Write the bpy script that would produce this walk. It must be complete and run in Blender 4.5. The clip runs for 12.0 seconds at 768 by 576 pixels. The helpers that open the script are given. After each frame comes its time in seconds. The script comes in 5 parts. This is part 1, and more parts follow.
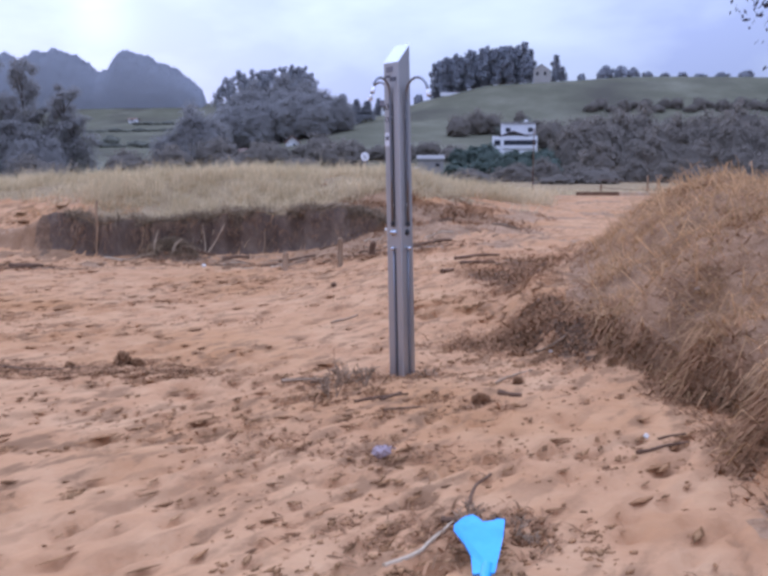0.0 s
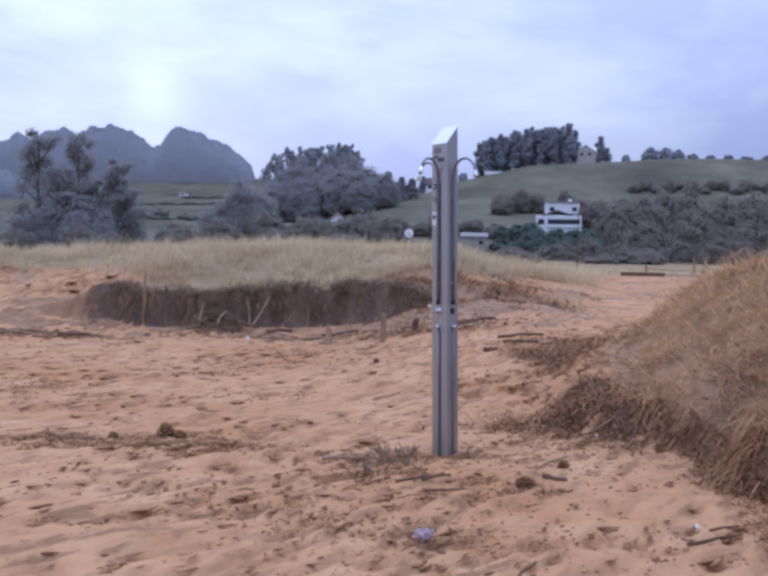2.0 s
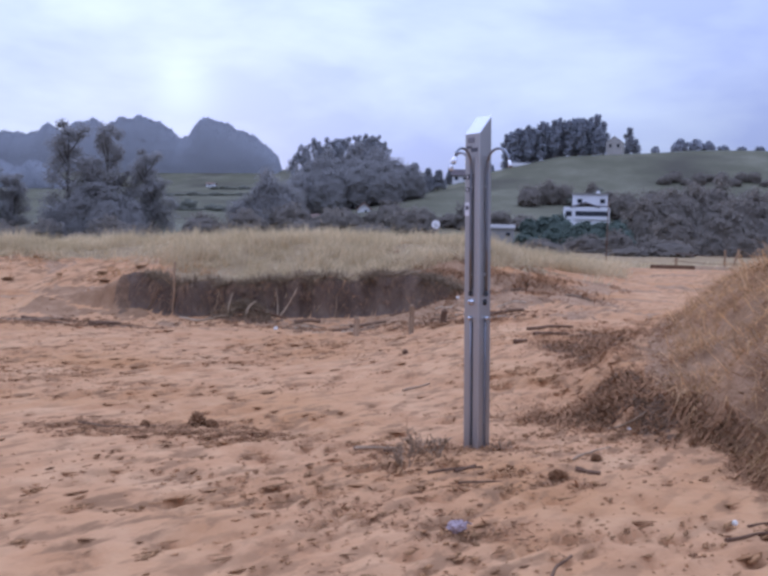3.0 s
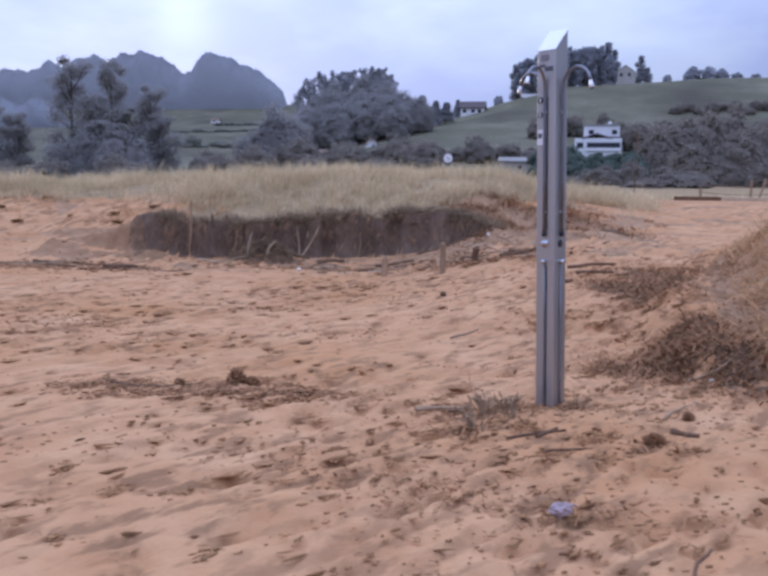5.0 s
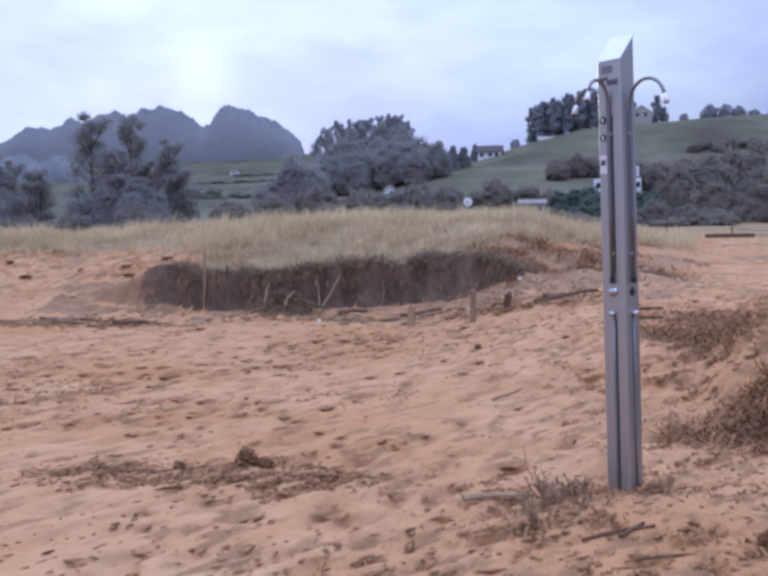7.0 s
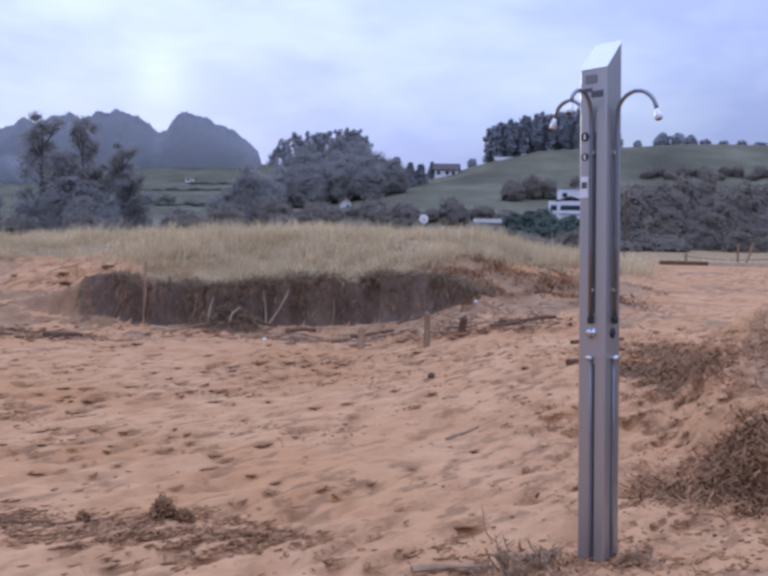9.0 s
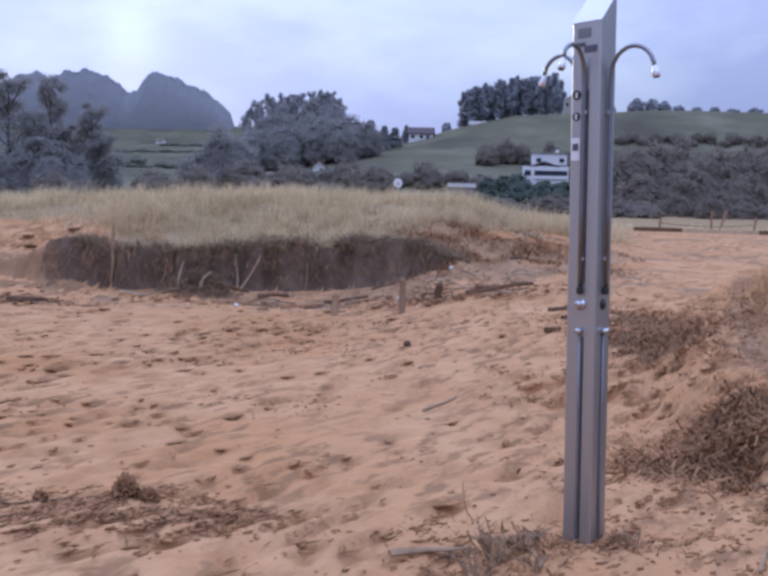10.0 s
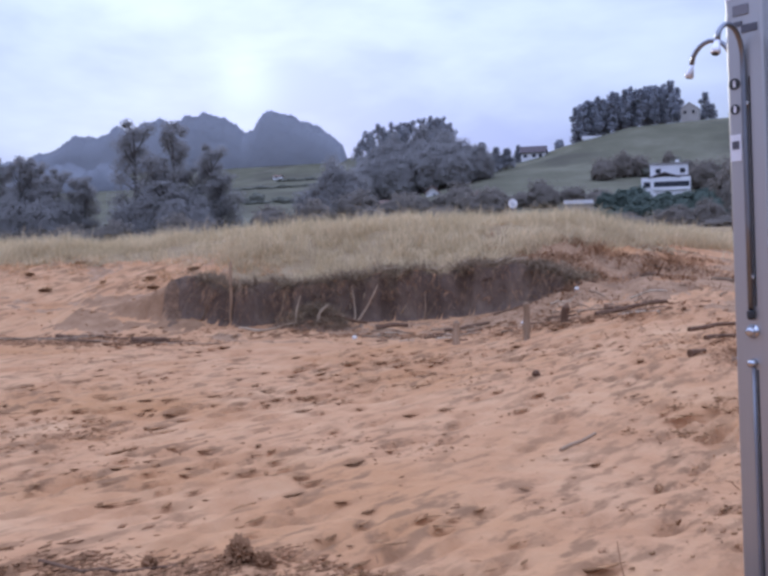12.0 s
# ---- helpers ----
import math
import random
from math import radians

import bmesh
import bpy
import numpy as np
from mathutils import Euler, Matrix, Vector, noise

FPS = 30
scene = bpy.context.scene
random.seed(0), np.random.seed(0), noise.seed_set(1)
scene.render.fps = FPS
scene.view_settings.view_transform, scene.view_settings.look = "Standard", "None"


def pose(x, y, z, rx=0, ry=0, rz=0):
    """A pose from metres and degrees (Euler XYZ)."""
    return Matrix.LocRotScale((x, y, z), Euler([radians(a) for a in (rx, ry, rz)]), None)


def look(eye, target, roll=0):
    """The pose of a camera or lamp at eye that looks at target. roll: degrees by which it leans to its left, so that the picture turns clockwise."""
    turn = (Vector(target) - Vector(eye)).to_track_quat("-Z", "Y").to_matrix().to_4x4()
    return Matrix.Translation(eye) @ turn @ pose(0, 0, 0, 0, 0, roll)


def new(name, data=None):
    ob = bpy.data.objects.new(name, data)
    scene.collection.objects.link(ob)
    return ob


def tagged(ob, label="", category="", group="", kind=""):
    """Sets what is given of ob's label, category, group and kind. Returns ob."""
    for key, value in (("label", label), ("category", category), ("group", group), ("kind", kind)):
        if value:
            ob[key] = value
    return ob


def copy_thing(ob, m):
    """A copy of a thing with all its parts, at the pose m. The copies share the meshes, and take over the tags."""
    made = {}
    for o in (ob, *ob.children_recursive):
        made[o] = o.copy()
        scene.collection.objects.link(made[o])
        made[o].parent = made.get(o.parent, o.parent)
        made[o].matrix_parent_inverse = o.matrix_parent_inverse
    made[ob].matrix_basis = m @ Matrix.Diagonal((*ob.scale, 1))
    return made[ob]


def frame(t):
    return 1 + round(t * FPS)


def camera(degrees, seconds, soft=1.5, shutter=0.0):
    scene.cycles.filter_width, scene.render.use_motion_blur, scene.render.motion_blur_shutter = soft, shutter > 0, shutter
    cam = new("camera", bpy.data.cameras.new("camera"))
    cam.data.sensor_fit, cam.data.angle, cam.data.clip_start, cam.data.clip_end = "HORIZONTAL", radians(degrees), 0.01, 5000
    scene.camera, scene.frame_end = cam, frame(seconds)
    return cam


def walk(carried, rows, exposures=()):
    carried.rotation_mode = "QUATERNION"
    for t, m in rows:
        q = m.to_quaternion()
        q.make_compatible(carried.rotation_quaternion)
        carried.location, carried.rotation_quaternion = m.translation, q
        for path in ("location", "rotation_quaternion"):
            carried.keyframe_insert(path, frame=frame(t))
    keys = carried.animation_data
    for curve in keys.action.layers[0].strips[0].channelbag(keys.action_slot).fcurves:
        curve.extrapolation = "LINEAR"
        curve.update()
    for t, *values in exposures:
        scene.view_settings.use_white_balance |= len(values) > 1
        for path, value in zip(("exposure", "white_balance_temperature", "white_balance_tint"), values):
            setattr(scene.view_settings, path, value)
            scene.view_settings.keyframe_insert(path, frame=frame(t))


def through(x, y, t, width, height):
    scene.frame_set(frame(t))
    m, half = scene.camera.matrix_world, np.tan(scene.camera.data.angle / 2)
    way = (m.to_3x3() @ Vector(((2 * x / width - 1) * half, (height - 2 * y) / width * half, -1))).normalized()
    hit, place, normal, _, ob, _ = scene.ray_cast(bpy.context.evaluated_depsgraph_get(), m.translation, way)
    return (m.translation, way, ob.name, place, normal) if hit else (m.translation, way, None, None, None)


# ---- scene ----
cam = camera(47.0, 12.0, 3.1, 0.4)
PATH = [
    (0, (0.398, -6.667, 1.388), (0.21, -4.687, 1.174), 0.2),
    (0.5, (0.407, -6.67, 1.397), (0.218, -4.682, 1.278), 0.2),
    (1, (0.392, -6.681, 1.402), (0.191, -4.692, 1.355), 0.9),
    (1.5, (0.386, -6.671, 1.401), (0.157, -4.684, 1.355), 1.0),
    (2, (0.375, -6.669, 1.403), (0.09, -4.69, 1.358), 1.3),
    (2.5, (0.361, -6.66, 1.404), (0.035, -4.688, 1.346), 1.9),
    (3, (0.324, -6.65, 1.396), (-0.018, -4.68, 1.33), 1.6),
    (3.2, (0.29, -6.61, 1.4), (-0.067, -4.645, 1.291), 2.0),
    (4.8, (-0.12, -6.073, 1.406), (-0.463, -4.111, 1.225), 1.4),
    (5, (-0.162, -5.978, 1.403), (-0.516, -4.021, 1.191), 0.8),
    (5.5, (-0.253, -5.689, 1.377), (-0.73, -3.752, 1.24), -0.7),
    (6, (-0.321, -5.462, 1.379), (-0.815, -3.532, 1.199), -1.0),
    (6.5, (-0.39, -5.245, 1.404), (-0.799, -3.295, 1.224), 0.0),
    (7, (-0.419, -5.014, 1.39), (-0.821, -3.057, 1.281), -0.7),
    (7.2, (-0.424, -4.92, 1.408), (-0.838, -2.965, 1.33), -0.3),
    (8.8, (-0.556, -4.368, 1.434), (-0.848, -2.391, 1.361), 1.2),
    (9, (-0.516, -4.344, 1.442), (-0.814, -2.367, 1.366), 1.4),
    (9.5, (-0.521, -4.238, 1.457), (-0.807, -2.262, 1.343), 2.7),
    (10, (-0.574, -4.083, 1.446), (-0.809, -2.103, 1.291), 1.8),
    (10.5, (-0.618, -3.879, 1.433), (-0.861, -1.906, 1.219), 1.4),
    (11, (-0.672, -3.713, 1.458), (-1.261, -1.804, 1.372), 0.9),
    (11.5, (-0.672, -3.658, 1.464), (-1.231, -1.739, 1.382), -0.4),
    (12, (-0.677, -3.604, 1.456), (-1.175, -1.67, 1.356), -1.4),
]
walk(cam, [(t, look(eye, target, roll)) for t, eye, target, roll in PATH],
     [(0, 0.33), (1, 0.28), (1.6, 0.20), (2.5, 0.12), (3.2, 0.13), (5, 0.16), (6, 0.21), (7, 0.21), (9, 0.10), (10, 0.11), (11, 0.20), (12, 0.20)])

# ---- world, sun, exposure ----
SUN_AZ = math.atan2(-214.5, 503.5)      # the sun stands behind thin cloud over the left-hand hill
SUN_EL = radians(10.2)
sun_dir = Vector((math.sin(SUN_AZ) * math.cos(SUN_EL), math.cos(SUN_AZ) * math.cos(SUN_EL), math.sin(SUN_EL)))

world = bpy.data.worlds.new("overcast_sky")
scene.world = world
world.use_nodes = True
wn, wl = world.node_tree.nodes, world.node_tree.links
wn.clear()


def wnode(kind, **values):
    n = wn.new(kind)
    for key, value in values.items():
        n.inputs[key].default_value = value
    return n


def wmath(op, a, b=None, c=None):
    n = wn.new("ShaderNodeMath")
    n.operation = op
    for k, v in enumerate((a, b, c)):
        if v is None:
            continue
        if isinstance(v, (int, float)):
            n.inputs[k].default_value = v
        else:
            wl.new(v, n.inputs[k])
    return n.outputs[0]


w_out = wn.new("ShaderNodeOutputWorld")
w_co = wn.new("ShaderNodeTexCoord")
w_sep = wn.new("ShaderNodeSeparateXYZ")
wl.new(w_co.outputs["Generated"], w_sep.inputs[0])
w_up = wmath("MAXIMUM", w_sep.outputs[2], 0.0)
# cloud decks are seen flatter towards the horizon
w_map = wn.new("ShaderNodeMapping")
w_map.inputs["Scale"].default_value = (1.0, 1.0, 2.6)
wl.new(w_co.outputs["Generated"], w_map.inputs[0])
w_n1 = wnode("ShaderNodeTexNoise", Scale=3.1, Detail=5.0, Roughness=0.52, Distortion=0.25)
wl.new(w_map.outputs[0], w_n1.inputs["Vector"])
w_n2 = wnode("ShaderNodeTexNoise", Scale=9.0, Detail=3.0, Roughness=0.5)
wl.new(w_map.outputs[0], w_n2.inputs["Vector"])
w_cl = wmath("ADD", wmath("MULTIPLY", w_n1.outputs["Fac"], 0.75), wmath("MULTIPLY", w_n2.outputs["Fac"], 0.25))
w_ramp = wn.new("ShaderNodeValToRGB")
w_ramp.color_ramp.elements[0].position, w_ramp.color_ramp.elements[0].color = 0.43, (0.40, 0.495, 0.90, 1)
w_ramp.color_ramp.elements[1].position, w_ramp.color_ramp.elements[1].color = 0.74, (0.63, 0.755, 1.04, 1)
wl.new(w_cl, w_ramp.inputs[0])
# the sun's glow through the cloud
w_dot = wn.new("ShaderNodeVectorMath")
w_dot.operation = "DOT_PRODUCT"
wl.new(w_co.outputs["Generated"], w_dot.inputs[0])
w_dot.inputs[1].default_value = sun_dir
w_d = wmath("MAXIMUM", w_dot.outputs["Value"], 0.0)
w_wide = wmath("MULTIPLY", wmath("POWER", w_d, 9.0), 0.40)
w_spot = wmath("ADD", wmath("MULTIPLY", wmath("POWER", w_d, 1500.0), 0.42), wmath("MULTIPLY", wmath("POWER", w_d, 60.0), 0.05))
w_glow = wmath("ADD", w_wide, w_spot)
# an overcast sky grows brighter towards the zenith
w_lum = wmath("ADD", wmath("MULTIPLY_ADD", wmath("SMOOTH_MIN", w_up, 0.9, 0.1), 2.35, 0.45), w_glow)
w_bg = wn.new("ShaderNodeBackground")
wl.new(w_ramp.outputs[0], w_bg.inputs["Color"])
wl.new(w_lum, w_bg.inputs["Strength"])
w_sky = wn.new("ShaderNodeTexSky")
w_sky.sky_type = "NISHITA"
w_sky.sun_disc = False
w_sky.sun_elevation = SUN_EL
w_sky.sun_rotation = SUN_AZ
w_bs = wn.new("ShaderNodeBackground")
w_bs.inputs["Strength"].default_value = 0.06
wl.new(w_sky.outputs[0], w_bs.inputs["Color"])
w_mix = wn.new("ShaderNodeMixShader")
w_mix.inputs[0].default_value = 0.95
wl.new(w_bs.outputs[0], w_mix.inputs[1])
wl.new(w_bg.outputs[0], w_mix.inputs[2])
wl.new(w_mix.outputs[0], w_out.inputs["Surface"])

sun = new("sun", bpy.data.lights.new("sun", "SUN"))
sun.data.energy, sun.data.angle, sun.data.color = 0.9, radians(14), (1.0, 0.95, 0.88)
sun.matrix_world = look(sun_dir * 100, (0, 0, 0))


# ---- materials ----
def material(name, colours, scale=6.0, rough=0.9, metal=0.0, bump=0.3, bump_scale=40.0, stain=0.0, stain_scale=1.0,
             per_island=0.0, per_object=0.0, stretch=(1, 1, 1), bump_dist=0.01, stain_colour=(0.1, 0.08, 0.06)):
    m = bpy.data.materials.new(name)
    m.use_nodes = True
    nt = m.node_tree
    bsdf = nt.nodes["Principled BSDF"]
    bsdf.inputs["Roughness"].default_value = rough
    bsdf.inputs["Metallic"].default_value = metal
    bsdf.inputs["Specular IOR Level"].default_value = 0.03 if rough >= 0.8 else 0.5
    tc = nt.nodes.new("ShaderNodeTexCoord")
    mp = nt.nodes.new("ShaderNodeMapping")
    mp.inputs["Scale"].default_value = stretch
    nt.links.new(tc.outputs["Object"], mp.inputs[0])
    n1 = nt.nodes.new("ShaderNodeTexNoise")
    n1.inputs["Scale"].default_value, n1.inputs["Detail"].default_value, n1.inputs["Roughness"].default_value = scale, 8, 0.65
    nt.links.new(mp.outputs[0], n1.inputs["Vector"])
    ramp = nt.nodes.new("ShaderNodeValToRGB")
    els = ramp.color_ramp.elements
    els[0].position, els[1].position = 0.3, 0.7
    els[0].color, els[1].color = (*colours[0], 1), (*colours[-1], 1)
    for k, c in enumerate(colours[1:-1]):
        e = els.new(0.3 + 0.4 * (k + 1) / (len(colours) - 1))
        e.color = (*c, 1)
    nt.links.new(n1.outputs["Fac"], ramp.inputs[0])
    colour = ramp.outputs[0]
    if stain:
        n2 = nt.nodes.new("ShaderNodeTexNoise")
        n2.inputs["Scale"].default_value, n2.inputs["Detail"].default_value = stain_scale, 5
        nt.links.new(mp.outputs[0], n2.inputs["Vector"])
        r2 = nt.nodes.new("ShaderNodeMapRange")
        r2.inputs["From Min"].default_value, r2.inputs["From Max"].default_value = 0.48, 0.72
        r2.inputs["To Max"].default_value = stain
        nt.links.new(n2.outputs["Fac"], r2.inputs["Value"])
        mx = nt.nodes.new("ShaderNodeMixRGB")
        mx.inputs["Color2"].default_value = (*stain_colour, 1)
        nt.links.new(r2.outputs[0], mx.inputs["Fac"])
        nt.links.new(colour, mx.inputs["Color1"])
        colour = mx.outputs[0]
    for amount, node, out in ((per_island, "ShaderNodeNewGeometry", "Random Per Island"), (per_object, "ShaderNodeObjectInfo", "Random")):
        if amount:
            g = nt.nodes.new(node)
            mr = nt.nodes.new("ShaderNodeMapRange")
            mr.inputs["To Min"].default_value, mr.inputs["To Max"].default_value = 1 - amount, 1 + amount
            nt.links.new(g.outputs[out], mr.inputs["Value"])
            hsv = nt.nodes.new("ShaderNodeHueSaturation")
            nt.links.new(mr.outputs[0], hsv.inputs["Value"])
            nt.links.new(colour, hsv.inputs["Color"])
            colour = hsv.outputs[0]
    nt.links.new(colour, bsdf.inputs["Base Color"])
    if bump:
        n3 = nt.nodes.new("ShaderNodeTexNoise")
        n3.inputs["Scale"].default_value, n3.inputs["Detail"].default_value = bump_scale, 6
        nt.links.new(mp.outputs[0], n3.inputs["Vector"])
        bp = nt.nodes.new("ShaderNodeBump")
        bp.inputs["Strength"].default_value, bp.inputs["Distance"].default_value = bump, bump_dist
        nt.links.new(n3.outputs["Fac"], bp.inputs["Height"])
        nt.links.new(bp.outputs[0], bsdf.inputs["Normal"])
    return m


SAND = material("sand", [(0.44, 0.220, 0.107), (0.53, 0.285, 0.146), (0.585, 0.342, 0.183)], 1.6, 0.95, bump=0.9, bump_scale=9, bump_dist=0.03,
                stain=0.75, stain_scale=0.45, stain_colour=(0.45, 0.212, 0.088))
# Dark rooty soil, with the backlit dune face's shade put into its colour.
SHADED_SOIL = material("shaded_root_bound_soil", [(0.095, 0.064, 0.047), (0.145, 0.098, 0.071), (0.21, 0.146, 0.102)], 3, 0.97, bump=1.0, bump_scale=9, bump_dist=0.08, stretch=(1, 1, 0.5))
THATCH = material("grass_thatch", [(0.27, 0.185, 0.10), (0.34, 0.24, 0.135), (0.41, 0.295, 0.175)], 3, 0.97, bump=1.0, bump_scale=20, bump_dist=0.05)
LITTER = material("bank_litter", [(0.30, 0.168, 0.092), (0.41, 0.242, 0.137), (0.51, 0.315, 0.19)], 7, 0.97, bump=1.0, bump_scale=25, bump_dist=0.04,
                  stain=0.6, stain_scale=1.6, stain_colour=(0.17, 0.104, 0.064))
CUTSAND = material("brown_cut_sand", [(0.25, 0.138, 0.075), (0.32, 0.182, 0.10), (0.39, 0.232, 0.132)], 4, 0.95, bump=0.8, bump_scale=12, bump_dist=0.03)
MEADOW = material("meadow", [(0.104, 0.099, 0.066), (0.138, 0.130, 0.087), (0.195, 0.182, 0.128)], 0.06, 0.97, bump=0.6, bump_scale=0.5, bump_dist=0.5,
                  stain=0.85, stain_scale=0.045, stain_colour=(0.088, 0.078, 0.060))


def crumbly(m, colour, amount):
    """Darker streaks in scattered patches: crumbled sand, plus the relief's shade painted in."""
    nt = m.node_tree
    bsdf = nt.nodes["Principled BSDF"]
    tc = nt.nodes.new("ShaderNodeTexCoord")
    mp = nt.nodes.new("ShaderNodeMapping")
    mp.vector_type = "TEXTURE"
    mp.inputs["Rotation"].default_value = (0, 0, radians(60))
    mp.inputs["Scale"].default_value = (2.0, 0.8, 1)
    nt.links.new(tc.outputs["Object"], mp.inputs[0])
    masks = []
    for scale, detail, low, high in ((0.7, 3, 0.34, 0.54), (6.2, 4, 0.49, 0.60)):
        n = nt.nodes.new("ShaderNodeTexNoise")
        n.inputs["Scale"].default_value, n.inputs["Detail"].default_value, n.inputs["Roughness"].default_value = scale, detail, 0.6
        nt.links.new(mp.outputs[0], n.inputs["Vector"])
        r = nt.nodes.new("ShaderNodeMapRange")
        r.inputs["From Min"].default_value, r.inputs["From Max"].default_value = low, high
        nt.links.new(n.outputs["Fac"], r.inputs["Value"])
        masks.append(r.outputs[0])
    mul = nt.nodes.new("ShaderNodeMath")
    mul.operation = "MULTIPLY"
    nt.links.new(masks[0], mul.inputs[0])
    nt.links.new(masks[1], mul.inputs[1])
    mul2 = nt.nodes.new("ShaderNodeMath")
    mul2.operation = "MULTIPLY"
    mul2.inputs[1].default_value = amount
    nt.links.new(mul.outputs[0], mul2.inputs[0])
    mix = nt.nodes.new("ShaderNodeMixRGB")
    mix.inputs["Color2"].default_value = (*colour, 1)
    nt.links.new(bsdf.inputs["Base Color"].links[0].from_socket, mix.inputs["Color1"])
    nt.links.new(mul2.outputs[0], mix.inputs["Fac"])
    nt.links.new(mix.outputs[0], bsdf.inputs["Base Color"])


crumbly(SAND, (0.26, 0.142, 0.075), 0.82)


ROOTSOIL = material("dark_root_soil", [(0.15, 0.092, 0.058), (0.21, 0.13, 0.082), (0.32, 0.195, 0.115)], 8, 0.97, bump=1.0, bump_scale=24, bump_dist=0.04)


def leaf_material(name, dark, light, vary, through=0.45, scale=0.3):
    """Leaves and blades: matt, letting part of the light through."""
    m = material(name, [dark, light], scale, 0.95, bump=0, per_island=vary)
    nt = m.node_tree
    bsdf, out = nt.nodes["Principled BSDF"], nt.nodes["Material Output"]
    bsdf.inputs["Specular IOR Level"].default_value = 0.1
    tr = nt.nodes.new("ShaderNodeBsdfTranslucent")
    nt.links.new(bsdf.inputs["Base Color"].links[0].from_socket, tr.inputs["Color"])
    mix = nt.nodes.new("ShaderNodeMixShader")
    mix.inputs[0].default_value = through
    nt.links.new(bsdf.outputs[0], mix.inputs[1])
    nt.links.new(tr.outputs[0], mix.inputs[2])
    nt.links.new(mix.outputs[0], out.inputs["Surface"])
    return m


MARRAM = leaf_material("marram_blades", (0.54, 0.42, 0.245), (0.74, 0.585, 0.375), 0.2, scale=0.6)
STRAW = leaf_material("dead_grass_blades", (0.41, 0.236, 0.114), (0.69, 0.433, 0.228), 0.38, scale=2.5)
EDGE = leaf_material("dead_edge_grass", (0.20, 0.135, 0.085), (0.38, 0.275, 0.17), 0.35, scale=1.2)
WEED = material("dry_seaweed", [(0.23, 0.115, 0.057), (0.315, 0.163, 0.083), (0.41, 0.225, 0.12)], 9, 0.9, bump=0.5, bump_scale=60, per_island=0.4)
CRUMB = material("sand_and_weed_crumbs", [(0.27, 0.132, 0.060), (0.355, 0.185, 0.088), (0.44, 0.248, 0.122)], 9, 0.95, bump=0.4, bump_scale=80, per_island=0.35)
WOOD = material("driftwood", [(0.22, 0.14, 0.085), (0.32, 0.215, 0.135), (0.40, 0.285, 0.19)], 6, 0.85, bump=0.5, bump_scale=30, stretch=(1, 1, 0.2), per_object=0.25)
PALEWOOD = material("bleached_wood", [(0.43, 0.31, 0.20), (0.53, 0.40, 0.27), (0.61, 0.48, 0.345)], 5, 0.85, bump=0.4, bump_scale=40, per_object=0.1)
DARKWOOD = material("dark_driftwood", [(0.11, 0.062, 0.038), (0.16, 0.092, 0.058), (0.21, 0.128, 0.082)], 8, 0.8, bump=0.5, bump_scale=40)
STEEL = material("brushed_steel", [(0.39, 0.385, 0.375), (0.44, 0.435, 0.425), (0.50, 0.495, 0.485)], 4, 0.42, 0.8, bump=0.06, bump_scale=90, stretch=(1, 1, 0.03),
                 stain=0.35, stain_scale=3.0, stain_colour=(0.36, 0.33, 0.31))
DULL = material("dull_grey_steel", [(0.22, 0.22, 0.235), (0.28, 0.28, 0.30)], 12, 0.55, 0.6, bump=0.1)
CHROME = material("chrome", [(0.50, 0.50, 0.52), (0.58, 0.58, 0.60)], 8, 0.2, 1.0, bump=0)
# Lightened steel: the sky's reflection on the cap is painted into the base colour.
LIGHTENED_STEEL = material("lightened_steel", [(0.72, 0.72, 0.75), (0.80, 0.80, 0.82)], 6, 0.35, 0.5, bump=0.04)
PIPE = material("dark_chrome_pipe", [(0.20, 0.205, 0.225), (0.26, 0.265, 0.285)], 10, 0.28, 1.0, bump=0)
BLACK = material("black_rubber", [(0.015, 0.015, 0.017), (0.03, 0.03, 0.03)], 20, 0.6, bump=0.1)
PLATE = material("grey_sign_plate", [(0.16, 0.16, 0.18), (0.21, 0.21, 0.23)], 14, 0.5, bump=0)
DARKPLATE = material("dark_sign_plate", [(0.07, 0.07, 0.08), (0.10, 0.10, 0.12)], 14, 0.5, bump=0)
PAPER = material("white_sticker", [(0.72, 0.72, 0.74), (0.78, 0.78, 0.80)], 20, 0.6, bump=0)
BLUE = material("bright_blue_plastic", [(0.02, 0.32, 0.80), (0.03, 0.40, 0.90), (0.05, 0.47, 0.95)], 7, 0.4, bump=0.1, bump_scale=20)
LILAC = material("lilac_plastic_film", [(0.34, 0.258, 0.255), (0.43, 0.335, 0.335)], 9, 0.9, bump=0.4, bump_scale=20)
SHELL = material("white_shell", [(0.66, 0.60, 0.52), (0.76, 0.71, 0.63)], 30, 0.6, bump=0.2)
# Far foliage is raised to a pale blue-grey: distance haze painted into the colour.
HAZED_FAR_LEAF = leaf_material("haze_lightened_far_leaves", (0.385, 0.395, 0.42), (0.415, 0.425, 0.45), 0.03, scale=0.02)
# Trees and thickets behind the dune: base colour lightened to stand in for haze.
HAZED_MID_LEAF = leaf_material("haze_lightened_tree_leaves", (0.325, 0.308, 0.292), (0.355, 0.336, 0.315), 0.03, scale=0.1)
HAZED_BROWN_LEAF = leaf_material("haze_lightened_brown_twigs", (0.25, 0.216, 0.180), (0.28, 0.243, 0.202), 0.04, scale=0.12)
GREEN_LEAF = leaf_material("evergreen_leaves", (0.13, 0.165, 0.135), (0.155, 0.19, 0.155), 0.06, scale=0.3)
